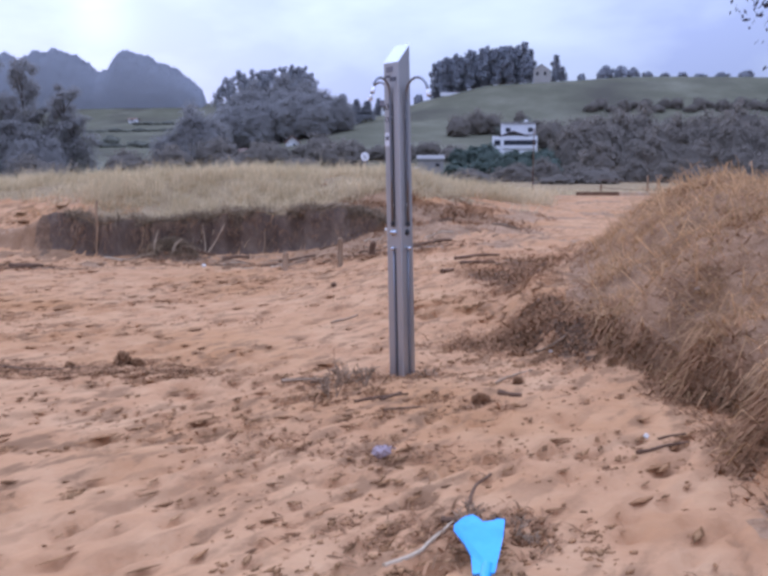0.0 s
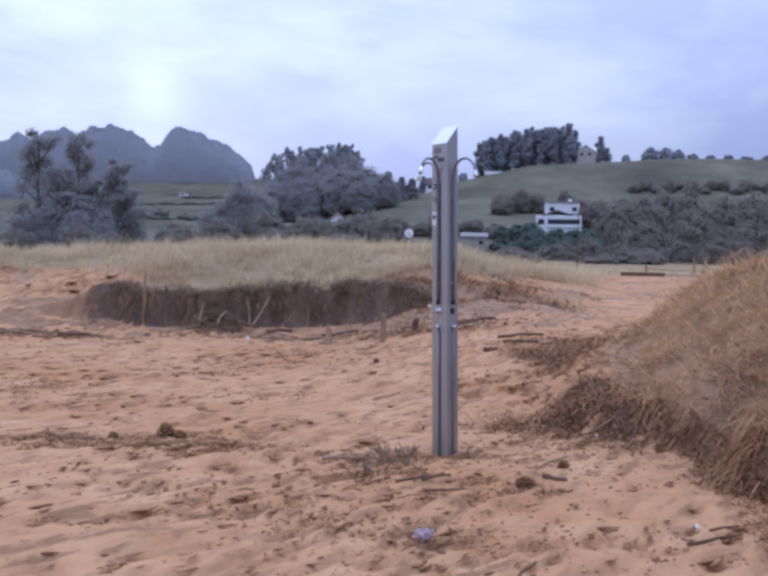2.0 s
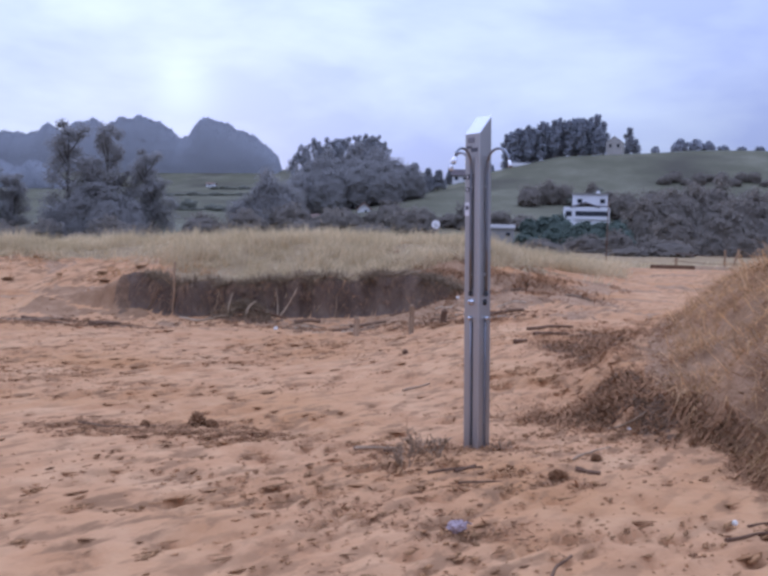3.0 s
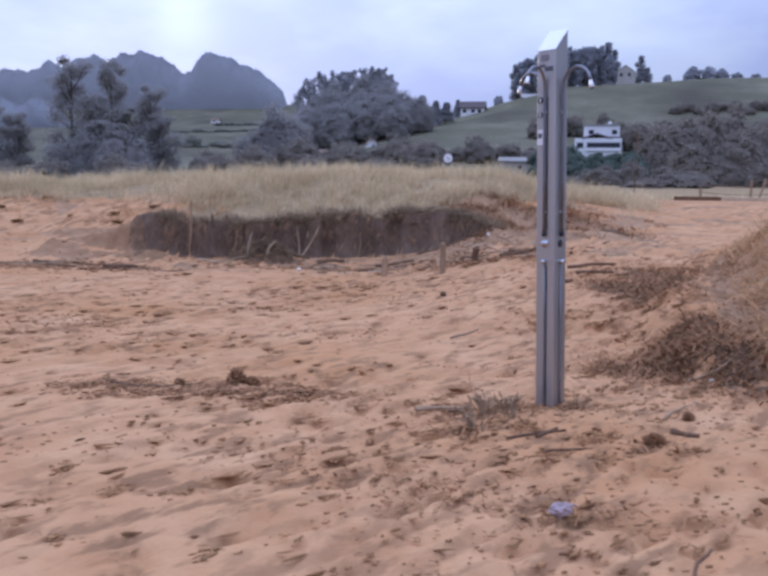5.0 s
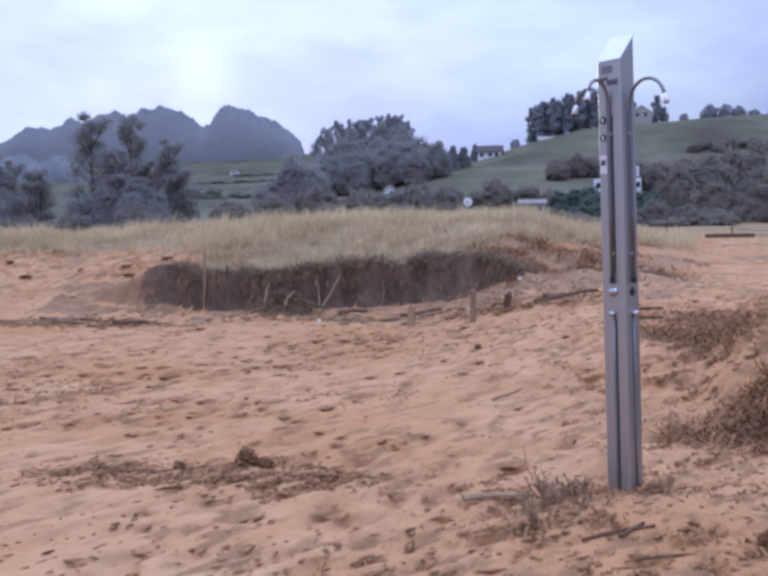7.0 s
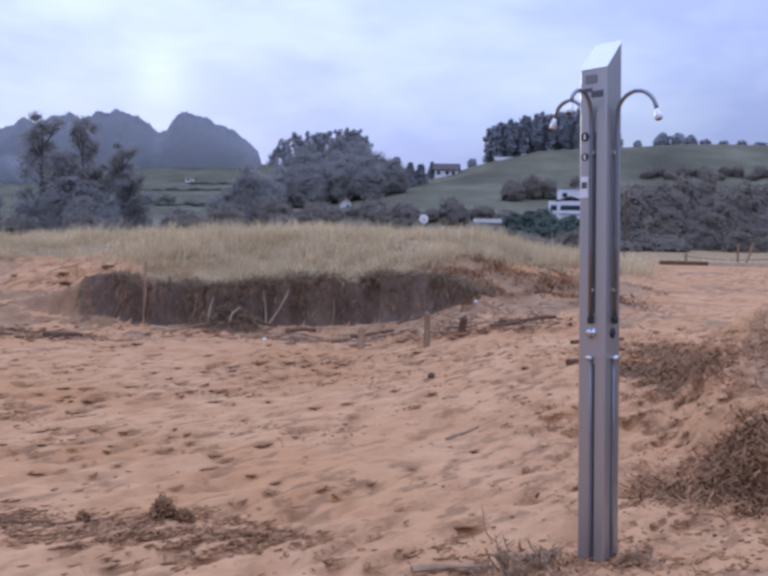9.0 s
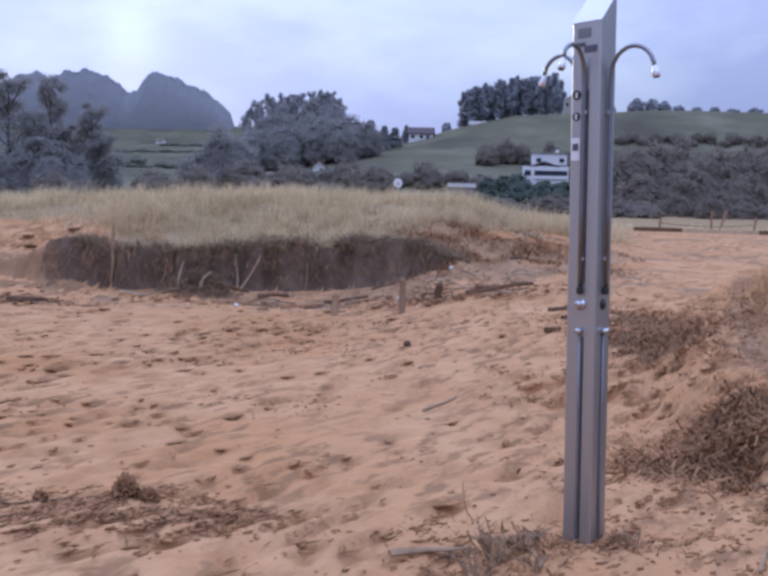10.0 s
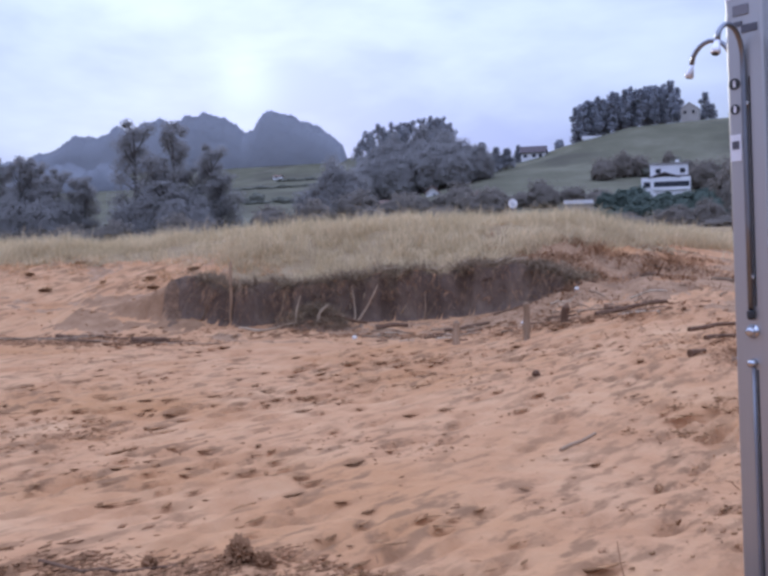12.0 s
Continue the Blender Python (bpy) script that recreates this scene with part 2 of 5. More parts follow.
# The copse carries haze in its leaf colour as well.
HAZED_COPSE_LEAF = leaf_material("haze_lightened_copse_leaves", (0.34, 0.34, 0.345), (0.37, 0.37, 0.373), 0.03, scale=0.05)
HEDGE_LEAF = leaf_material("hedge_leaves", (0.25, 0.25, 0.20), (0.285, 0.282, 0.23), 0.05, scale=0.1)
NEAR_LEAF = leaf_material("tamarisk_leaves", (0.05, 0.045, 0.055), (0.09, 0.08, 0.09), 0.3, scale=3)
BARK = material("grey_bark", [(0.10, 0.085, 0.075), (0.17, 0.15, 0.13)], 2, 0.95, bump=0.6, bump_scale=8, bump_dist=0.05)
PALEBARK = material("pale_bark", [(0.34, 0.32, 0.30), (0.42, 0.40, 0.38)], 2, 0.9, bump=0.4, bump_scale=8)
WHITEWASH = material("white_render", [(0.74, 0.73, 0.72), (0.80, 0.79, 0.78)], 0.6, 0.9, bump=0.1, bump_scale=8)
GREYWALL = material("grey_render", [(0.27, 0.25, 0.23), (0.34, 0.315, 0.29)], 0.6, 0.9, bump=0.1, bump_scale=8)
PALESTONE = material("pale_stone", [(0.36, 0.335, 0.30), (0.44, 0.41, 0.37)], 0.8, 0.9, bump=0.2, bump_scale=4)
ROOF = material("dark_roof_tiles", [(0.10, 0.085, 0.085), (0.15, 0.12, 0.12)], 2, 0.85, bump=0.4, bump_scale=4, bump_dist=0.1)
REDROOF = material("clay_roof_tiles", [(0.24, 0.15, 0.12), (0.30, 0.20, 0.16)], 2, 0.85, bump=0.4, bump_scale=4, bump_dist=0.1)
GLASS = material("dark_window_glass", [(0.02, 0.022, 0.03), (0.035, 0.04, 0.05)], 3, 0.12, bump=0)
TIMBER = material("dark_balcony_timber", [(0.06, 0.05, 0.05), (0.09, 0.075, 0.07)], 3, 0.8, bump=0.2)


# ---- mesh helpers ----
class Build:
    """Vertices and faces gathered for one mesh."""

    def __init__(self):
        self.v, self.f, self.m = [], [], []

    def add(self, verts, faces, mat=0):
        n = len(self.v)
        self.v.extend(tuple(p) for p in verts)
        self.f.extend(tuple(n + k for k in face) for face in faces)
        self.m.extend([mat] * len(faces))
        return self

    def box(self, centre, size, m=None, mat=0, bevel=0.0):
        x, y, z = (s / 2 for s in size)
        b = min(bevel, 0.45 * min(x, y, z) * 2)
        if not b:
            pts = [Vector((sx * x, sy * y, sz * z)) for sz in (-1, 1) for sx, sy in ((-1, -1), (1, -1), (1, 1), (-1, 1))]
            faces = [(3, 2, 1, 0), (4, 5, 6, 7)] + [(k, (k + 1) % 4, (k + 1) % 4 + 4, k + 4) for k in range(4)]
        else:
            ring = lambda ix, iy: [(x - ix, -y), (x, -y + iy), (x, y - iy), (x - ix, y), (-x + ix, y), (-x, y - iy), (-x, -y + iy), (-x + ix, -y)]
            pts = []
            for zz, inset in ((-z, b), (-z + b, 0), (z - b, 0), (z, b)):
                pts += [Vector((px * (x - inset) / x, py * (y - inset) / y, zz)) for px, py in ring(b, b)]
            faces = [tuple(range(7, -1, -1)), tuple(range(24, 32))]
            faces += [(r * 8 + k, r * 8 + (k + 1) % 8, r * 8 + 8 + (k + 1) % 8, r * 8 + 8 + k) for r in range(3) for k in range(8)]
        m = m or Matrix()
        return self.add([m @ (p + Vector(centre)) for p in pts], faces, mat)

    def tube(self, path, radii, sides=8, mat=0, cap=True, flat=1.0):
        path = [Vector(p) for p in path]
        if isinstance(radii, (int, float)):
            radii = [radii] * len(path)
        verts, faces = [], []
        side = None
        for k, p in enumerate(path):
            along = (path[min(k + 1, len(path) - 1)] - path[max(k - 1, 0)]).normalized()
            if side is None:
                side = along.cross(Vector((0.3, 0.2, 1)) if abs(along.z) < 0.9 else Vector((0, 1, 0))).normalized()
            side = (side - along * side.dot(along)).normalized()
            other = along.cross(side)
            for j in range(sides):
                a = 2 * math.pi * j / sides
                verts.append(p + radii[k] * (math.cos(a) * side + flat * math.sin(a) * other))
        for k in range(len(path) - 1):
            for j in range(sides):
                faces.append((k * sides + j, k * sides + (j + 1) % sides, (k + 1) * sides + (j + 1) % sides, (k + 1) * sides + j))
        if cap:
            faces += [tuple(range(sides - 1, -1, -1)), tuple(range((len(path) - 1) * sides, len(path) * sides))]
        return self.add(verts, faces, mat)

    def mesh(self, name, materials, smooth=False):
        me = bpy.data.meshes.new(name)
        me.from_pydata(self.v, [], self.f)
        for mt in materials if isinstance(materials, (list, tuple)) else [materials]:
            me.materials.append(mt)
        me.polygons.foreach_set("material_index", self.m)
        if smooth:
            me.polygons.foreach_set("use_smooth", [True] * len(self.f))
        me.update()
        return me


def part(name, build, mat, parent=None, label="", smooth=False):
    ob = new(name, build.mesh(name, mat, smooth))
    if parent is not None:
        ob.parent = parent
    return tagged(ob, label) if label else ob


def thing(name, at=(0, 0, 0), turn=0.0, label="", category="", group="", kind=""):
    ob = new(name)
    ob.matrix_basis = pose(*at, 0, 0, turn)
    ob.empty_display_size = 0.1
    return tagged(ob, label, category, group, kind)


def raw_mesh(name, verts, quads, mats, index=None, smooth=False):
    """A mesh from arrays: verts n x 3, quads m x 4 (or triangles m x 3)."""
    me = bpy.data.meshes.new(name)
    n, k = quads.shape
    me.vertices.add(len(verts))
    me.vertices.foreach_set("co", np.ascontiguousarray(verts, np.float32).ravel())
    me.loops.add(n * k)
    me.loops.foreach_set("vertex_index", np.ascontiguousarray(quads, np.int32).ravel())
    me.polygons.add(n)
    me.polygons.foreach_set("loop_start", np.arange(0, n * k, k, dtype=np.int32))
    for mt in mats:
        me.materials.append(mt)
    if index is not None:
        me.polygons.foreach_set("material_index", np.ascontiguousarray(index, np.int32))
    if smooth:
        me.polygons.foreach_set("use_smooth", np.ones(n, bool))
    me.update(calc_edges=True)
    me.validate()
    return me


# ---- the lie of the land ----
rng = np.random.default_rng(7)
LATTICE = rng.random((256, 256))


def vnoise(x, y):
    """Smooth value noise, about -1 to 1."""
    xi, yi = np.floor(x).astype(int), np.floor(y).astype(int)
    u, v = x - xi, y - yi
    u, v = u * u * (3 - 2 * u), v * v * (3 - 2 * v)
    g = lambda a, b: LATTICE[a & 255, b & 255]
    return 2 * ((g(xi, yi) * (1 - u) + g(xi + 1, yi) * u) * (1 - v) + (g(xi, yi + 1) * (1 - u) + g(xi + 1, yi + 1) * u) * v) - 1


def fbm(x, y, octaves=4):
    total, amp = 0, 1.0
    for k in range(octaves):
        total = total + amp * vnoise(x * 2**k + 17.3 * k, y * 2**k + 5.1 * k)
        amp *= 0.5
    return total / 1.8


def ss(a, b, x):
    t = np.clip((x - a) / (b - a), 0, 1)
    return t * t * (3 - 2 * t)


def cliff_y(x):
    """The line of the eroded dune face."""
    return 10.5 + 0.25 * np.sin(x * 1.1 + 0.6) + 0.22 * ss(-5.5, -2.5, x) * 3 + 0.26 * vnoise(x * 1.9, x * 0 + 3.7) + 0.10 * vnoise(x * 5.3, x * 0 + 6.1)


def bank_foot(y):
    """How far to the right the foot of the debris bank lies."""
    return np.interp(y, [-9, -3, -2.1, -1.6, -1.2, -0.95, -0.7, -0.35, 0.0, 0.4, 0.75, 1.5, 3.0, 5.0, 7.5, 11, 16], [1.95, 1.68, 1.74, 1.84, 2.08, 2.04, 1.74, 1.77, 1.86, 1.62, 1.05, 0.55, 0.6, 0.95, 1.7, 3.2, 6.0])


def mound_foot(y):
    """Where the high, grassy part of the bank begins."""
    return np.interp(y, [-9, -3, -2.1, -1.6, -1.2, -0.95, -0.7, -0.35, 0.0, 0.4, 0.8, 1.5, 3.0, 5.0, 8.0, 11, 16], [2.05, 1.76, 1.82, 1.93, 2.20, 2.14, 1.83, 1.86, 1.96, 1.82, 1.60, 1.42, 1.50, 1.75, 2.6, 4.2, 7.0])


def bank_height(x, y):
    rough = 0.13 * fbm(x * 2.1, y * 2.1 + 9, 3)
    d, e = x - bank_foot(y) + rough - 0.06, x - mound_foot(y) + rough - 0.04
    fade = 1 - ss(7, 15, y)
    shelf = 0.30 * ss(0.0, 0.55, d) * ss(0.3, 1.2, y)
    ease = ss(0.4, 1.6, y)
    lip = 0.40 * ss(0.0, 0.24 + 0.8 * ease, e) + 0.15 * fbm(x * 1.9 + 2, y * 1.9, 3) * ss(0.1, 0.6, d)
    return fade * (shelf + lip + 0.60 * ss(0.05, 1.5 + 0.6 * ease, e) - 0.16 * ss(1.3, 2.6, e))


def dune_height(x, y):
    yc = cliff_y(x)
    on = ss(-9.9, -7.9, x) * (1 - ss(-2.3, -0.9, x))
    step = ss(-0.06, 0.14, y - yc) * on + ss(-1.6, 2.2, y - yc) * (1 - on)
    toe = 0.12 * ss(-1.2, 0, y - yc) + 0.12 * ss(-4.8, -1.8, x) * ss(-2.2, 0, y - yc)
    edge = 0.84 + 0.10 * vnoise(x * 0.9 + 4, x * 0 + 1.2) + 0.09 * vnoise(x * 3.1, x * 0 + 8.2)
    crest = np.interp(x, [-40, -16, -12, -9, -5, -2.5, 0, 3, 8, 30], [1.35, 1.45, 1.5, 1.68, 1.78, 1.72, 1.5, 1.35, 1.35, 1.3])
    back = ss(0.1, 5.0, y - yc)
    slump = 0.34 * np.exp(-((x + 5.45) / 0.55) ** 2 - ((y - 10.35) / 0.28) ** 2) + 0.16 * np.exp(-((x + 7.9) / 0.5) ** 2 - ((y - 10.3) / 0.25) ** 2)
    return slump + toe + step * (edge - 0.12) + back * (crest - edge) * (0.35 + 0.65 * step)


def near_height(x, y):
    left = dune_height(x, y)
    ramp = 0.34 * ss(-3.2, 0.6, x) * ss(1.2, 6.0, y) + 0.25 * ss(-4, 0, x) * ss(6, 12, y)
    right = ss(-1.5, 2.8, x)
    h = left * (1 - right) + right * (ss(8, 22, y) * 0.72 + 0 * x)
    h = h + ramp * (1 - ss(10.2, 12.5, y) * (1 - right)) + np.maximum(bank_height(x, y), 0)
    h = h + 0.012 * np.minimum(y + 0.5, 0)
    return h


def far_height(x, y):
    left = np.interp(y, [0, 30, 100, 200, 300, 450, 520, 700, 5000], [1.2, 1.0, 1.6, 7.0, 14, 38, 55, 62, 62])
    right = np.interp(y, [0, 34, 60, 100, 150, 200, 262, 300, 5000], [1.3, 1.32, 1.9, 3.7, 7.4, 16.0, 1.0, 1.0, 1.0])
    top = np.interp(x, [-60, -25, -12, 5, 45, 120, 400], [20, 24, 28.5, 32.5, 35, 34, 30])
    right = np.where(y > 200, 16 + (top - 16) * ss(190, 262, y), right)
    w = ss(-75, -22, x)
    return left * (1 - w) + right * w + 0.8 * fbm(x * 0.02, y * 0.02, 3) * ss(60, 160, y)


def sand_relief(x, y):
    """Trodden, wind-dried sand: swells, clods and old footprints."""
    near = 1 - ss(12, 20, y)
    u, v = 0.45 * x + 0.89 * y, 0.89 * x - 0.45 * y
    swell = 0.010 * fbm(x * 0.9, y * 0.9, 2) + 0.020 * fbm(u * 0.75, v * 1.9 + 4, 2)
    clod = 0.014 * np.maximum(fbm(u * 2.2 + 3, v * 4.6, 2), -0.2)
    pit = -0.034 * ss(0.18, 0.62, fbm(u * 1.9 + 31, v * 3.4 + 7, 2))
    fine = 0.003 * fbm(u * 10, v * 15, 2)
    mask = 0.45 + 0.55 * ss(-0.3, 0.35, fbm(x * 0.35 + 8, y * 0.35, 2))
    return near * (swell + mask * (1.5 * clod + pit) + fine)


def land(x, y, relief=True):
    x, y = np.asarray(x, float), np.asarray(y, float)
    w = ss(19, 40, y)
    h = near_height(x, y) * (1 - w) + far_height(x, y) * w
    h = h * (1 - ss(60, 200, -y)) - 1.0 * ss(20, 200, -y)
    return h + sand_relief(x, y) * (1 - ss(20, 30, np.abs(x))) if relief else h


def ground_z(x, y):
    return float(land(np.array([x]), np.array([y]))[0])


def spread(start, step, grow, end):
    out, s = [start], step
    while abs(out[-1]) < abs(end):
        out.append(out[-1] + s)
        s *= grow
    return out[1:]


gx = np.array(spread(-11, -0.1, 1.09, -3000)[::-1] + list(np.arange(-11, -5, 0.08)) + list(np.arange(-5, 3.6, 0.042)) + spread(3.6, 0.05, 1.07, 3000))
gy = np.array(spread(-8.4, -0.08, 1.09, -3000)[::-1] + list(np.arange(-8.4, -4.8, 0.045)) + list(np.arange(-4.8, 4.6, 0.034)) + list(np.arange(4.6, 5, 0.045)) + list(np.arange(5, 13.2, 0.07)) + spread(13.2, 0.12, 1.045, 4000))
GX, GY = np.meshgrid(gx, gy)
GZ = land(GX, GY)
# hollows in the dry sand: each falls gently from its near lip and ends in a steep little bank
HOLLOWS = []
for k in range(6800):
    px, py = rng.uniform(-8.5, 2.2), -8.0 + 17.1 * rng.random() ** 1.1
    if px > float(mound_foot(py)) - 0.1 or rng.random() > 0.22 + 0.78 * float(ss(-0.25, 0.3, fbm(np.array([px * 0.6]), np.array([py * 0.6 + 20]), 2))[0]):
        continue
    grow = 1 + 0.05 * max(py, 0) + 0.08 * max(-4.8 - py, 0)
    la, lb, deep = rng.uniform(0.06, 0.15) * grow, rng.uniform(0.03, 0.06) * grow, rng.uniform(0.02, 0.05) * grow
    HOLLOWS.append((px, py, lb))
    i0, i1 = np.searchsorted(gx, (px - 2 * la, px + 2 * la))
    j0, j1 = np.searchsorted(gy, (py - 2 * la, py + 2 * la))
    dx, dy = GX[j0:j1, i0:i1] - px, GY[j0:j1, i0:i1] - py
    u, v = (0.5 * dx + 0.87 * dy) / la, (0.87 * dx - 0.5 * dy) / lb
    GZ[j0:j1, i0:i1] -= deep * np.exp(-u * u) * np.where(v < 0, np.exp(-(v / 0.45) ** 4), np.exp(-(v / 1.3) ** 2))
    GZ[j0:j1, i0:i1] += 0.3 * deep * np.exp(-u * u - ((v + 1.0) / 0.5) ** 2)
nx, ny = len(gx), len(gy)
idx = np.arange(nx * ny).reshape(ny, nx)
quads = np.stack([idx[:-1, :-1], idx[:-1, 1:], idx[1:, 1:], idx[1:, :-1]], -1).reshape(-1, 4)
cx, cy = (GX[:-1, :-1] + GX[1:, 1:]).ravel() / 2, (GY[:-1, :-1] + GY[1:, 1:]).ravel() / 2
rise = np.hypot((GZ[1:, :-1] - GZ[:-1, :-1]) / (GY[1:, :-1] - GY[:-1, :-1]), (GZ[:-1, 1:] - GZ[:-1, :-1]) / (GX[:-1, 1:] - GX[:-1, :-1])).ravel()
speck = fbm(cx * 3, cy * 3, 3)
zone = np.zeros(len(cx), int)
ycl = cliff_y(cx)
dune_grass = (cy - ycl > 0.3 + 2.4 * ss(-6.6, -8.6, cx) + 2.5 * ss(-3.0, -1.4, cx) + 0.5 * speck) & (cx < 0.5 + speck) & (cx > -60)
zone[dune_grass | ((cy > 17 + 1.5 * speck) & (cx >= 0) & (cx < 2.2 + speck)) | (cy > 30.5)] = 2
fleck = fbm(cx * 9, cy * 9, 3)
zone[((cx - mound_foot(cy) + 0.10 * speck + 0.16 * fleck > 0.0)) & (cy < 11) & (cy > -30)] = 4
face = (rise > 0.6) & (cy > ycl - 0.5) & (cy < ycl + 0.6) & (cx < -0.8)
zone[face & (cx > -9.9)] = 4
zone[(rise > 0.28) & (cy > ycl - 0.9) & (cy < ycl + 0.7) & (cx < -7.4) & (cx > -10.2 + 0.4 * speck)] = 6
zone[face & (cx > -8.2 + 0.5 * speck + 0.3 * fleck)] = 5
# steepest part of the face: dark soil colour that includes its shade
zone[face & (rise > 0.85) & (cx > -7.85 + 0.5 * speck + 0.4 * fleck)] = 1
TANGLES = ((0.85, 1.45, 0.26, 0.26, 1500), (1.15, 1.75, 0.22, 0.30, 900), (1.15, 4.6, 0.34, 0.70, 1700), (1.25, 6.6, 0.40, 0.70, 1100), (1.97, -0.38, 0.12, 0.26, 1900), (1.98, -2.1, 0.10, 0.55, 1200), (1.35, 0.95, 0.16, 0.25, 450), (0.50, 1.38, 0.16, 0.14, 260), (0.75, 5.2, 0.35, 0.3, 500))
dark = sum(np.exp(-0.6 * ((cx - px) / sx) ** 2 - 0.6 * ((cy - py) / sy) ** 2) for px, py, sx, sy, _ in TANGLES)
zone[dark + 0.35 * fleck + 0.2 * speck > 0.62] = 5
rubble = np.exp(-((cx + 1.5) / 1.9) ** 2 - ((cy - 11.6) / 1.7) ** 2)
patch = fbm(cx * 1.2 + 9, cy * 2.0 + 4, 3)
zone[(np.hypot((cx + 5.45) / 0.75, (cy - 10.3) / 0.4) < 1 + 0.3 * fleck) & (zone != 1)] = 5
zone[(rubble + 0.7 * patch + 0.25 * fleck > 0.2) & (zone == 0) & (cy > 9)] = 4
zone[(rubble + 0.9 * patch + 0.4 * fleck > 1.12) & (zone == 4) & (cx < 0.6) & (cy > 9)] = 5
zone[cy > 82 + 6 * speck] = 3
ground = new("ground", raw_mesh("ground", np.stack([GX, GY, GZ], -1).reshape(-1, 3), quads, [SAND, SHADED_SOIL, THATCH, MEADOW, LITTER, ROOTSOIL, CUTSAND], zone, smooth=True))
tagged(ground, "trodden reddish beach sand rising to a grassy dune and green hills", "ground", kind="structure")


# ---- the beach shower ----
def shower_column():
    n, r = Vector((-0.575, -0.818, 0)).normalized(), Vector((0.818, -0.575, 0)).normalized()
    base = ground_z(-0.12, 0.01)
    foot = min(base, 0.0) - 0.25
    sh = new("shower_column")
    sh.matrix_basis = pose(0, 0, 0, -0.5, -1.45, 0) @ Matrix((( r.x, -n.x, 0, -0.090), (r.y, -n.y, 0, 0.010), (0, 0, 1, 0), (0, 0, 0, 1)))
    tagged(sh, "square brushed-steel beach shower column with arched chrome pipes, standing in sand", "shower")
    w, low, high = 0.071, 2.345, 2.49
    b = Build()
    c = 0.006
    ring = [(-w + c, -w), (w - c, -w), (w, -w + c), (w, w - c), (w - c, w), (-w + c, w), (-w, w - c), (-w, -w + c)]
    top = lambda y: low + (high - low) * (y + w) / (2 * w)
    b.add([(x, y, foot) for x, y in ring] + [(x, y, top(y)) for x, y in ring],
          [(k, (k + 1) % 8, (k + 1) % 8 + 8, k + 8) for k in range(8)] + [tuple(range(7, -1, -1))])
    part("body", b, STEEL, sh, "brushed steel square tube")
    b = Build()
    t = 0.004
    tilt = Matrix.Translation((0, 0, (low + high) / 2 + 0.004)) @ Matrix.Rotation(math.atan2(high - low, 2 * w), 4, "X")
    b.box((0, 0, 0), (2 * w + 0.006, math.hypot(2 * w, high - low) + 0.006, t), tilt, bevel=0.001)
    part("sloped_cap", b, LIGHTENED_STEEL, sh, "sloping steel cap with sky brightness in its colour")
    sides = {"front": Matrix(), "right": Matrix.Rotation(radians(90), 4, "Z"), "left": Matrix.Rotation(radians(-90), 4, "Z")}
    bends = {"front": (0.90, 2.156, 0.098), "right": (1.06, 2.130, 0.102), "left": (0.95, 2.146, 0.090)}
    for side, m in sides.items():
        sweep, drop, arch = bends[side]
        pipe = Build()
        path = [(0, -w - 0.014, 1.17), (0, -w - 0.014, 1.5), (0, -w - 0.014, 1.8), (0, -w - 0.014, 2.06)]
        for k in range(1, 13):
            a = math.pi * k / 13 * sweep
            path.append((0, -w - 0.014 - arch * (1 - math.cos(a)), 2.10 + 0.115 * math.sin(a) + 0.015 * (k < 12)))
        path[-1] = (0, path[-1][1], drop)
        pipe.tube([m @ Vector(p) for p in path], 0.0095, 10)
        pp = part("pipe", pipe, PIPE, sh, "arched chrome pipe", smooth=True)
        end = Vector(path[-1])
        down = (end - Vector(path[-2])).normalized()
        head = Build()
        head.tube([m @ (end + down * s) for s in (-0.005, 0.012, 0.02, 0.042, 0.046)], [0.010, 0.012, 0.015, 0.018, 0.014], 12)
        # lightened colour in place of the chrome's own reflections
        part("shower_head", head, LIGHTENED_STEEL, pp, "small chrome shower head", smooth=True)
        rose = Build()
        rose.tube([m @ (end + down * s) for s in (0.0462, 0.049)], [0.0135, 0.0125], 12)
        part("rose", rose, BLACK, pp, "dark nozzle plate")
        for z in (1.30, 1.95):
            br = Build()
            br.box((0, -w - 0.008, z), (0.03, 0.018, 0.018), m, bevel=0.003)
            part("pipe_clip", br, STEEL, pp)
        bolt = Build()
        bolt.tube([m @ Vector((0, -w - 0.014, z)) for z in (1.14, 1.15, 1.17, 1.175)], [0.010, 0.014, 0.014, 0.010], 10)
        part("connector", bolt, BLACK, pp, "dark pipe connector")
        knob = Build()
        knob.tube([m @ Vector((0, -w - s, 1.095)) for s in ((0, 0.006, 0.008, 0.026, 0.032, 0.034) if side == "front" else (0, 0.002, 0.003, 0.006, 0.008, 0.009))], [0.026, 0.026, 0.017, 0.018, 0.015, 0.008], 14)
        part("push_button", knob, CHROME if side == "front" else BLACK, sh, "round push button valve", smooth=True)
        tap = Build()
        tap.tube([m @ Vector((0, -w - s, 0.975)) for s in (0, 0.01, 0.03, 0.034)], [0.016, 0.014, 0.014, 0.008], 12)
        part("foot_tap", tap, CHROME, sh, "small chrome foot spout", smooth=True)
        rib = Build()
        rib.tube([m @ Vector((0, -w - 0.006, z)) for z in (0.96, 0.6, 0.3, foot)], 0.006, 8)
        part("lower_pipe", rib, DULL, sh, "slim lower pipe", smooth=True)
        lower_strip = Build()
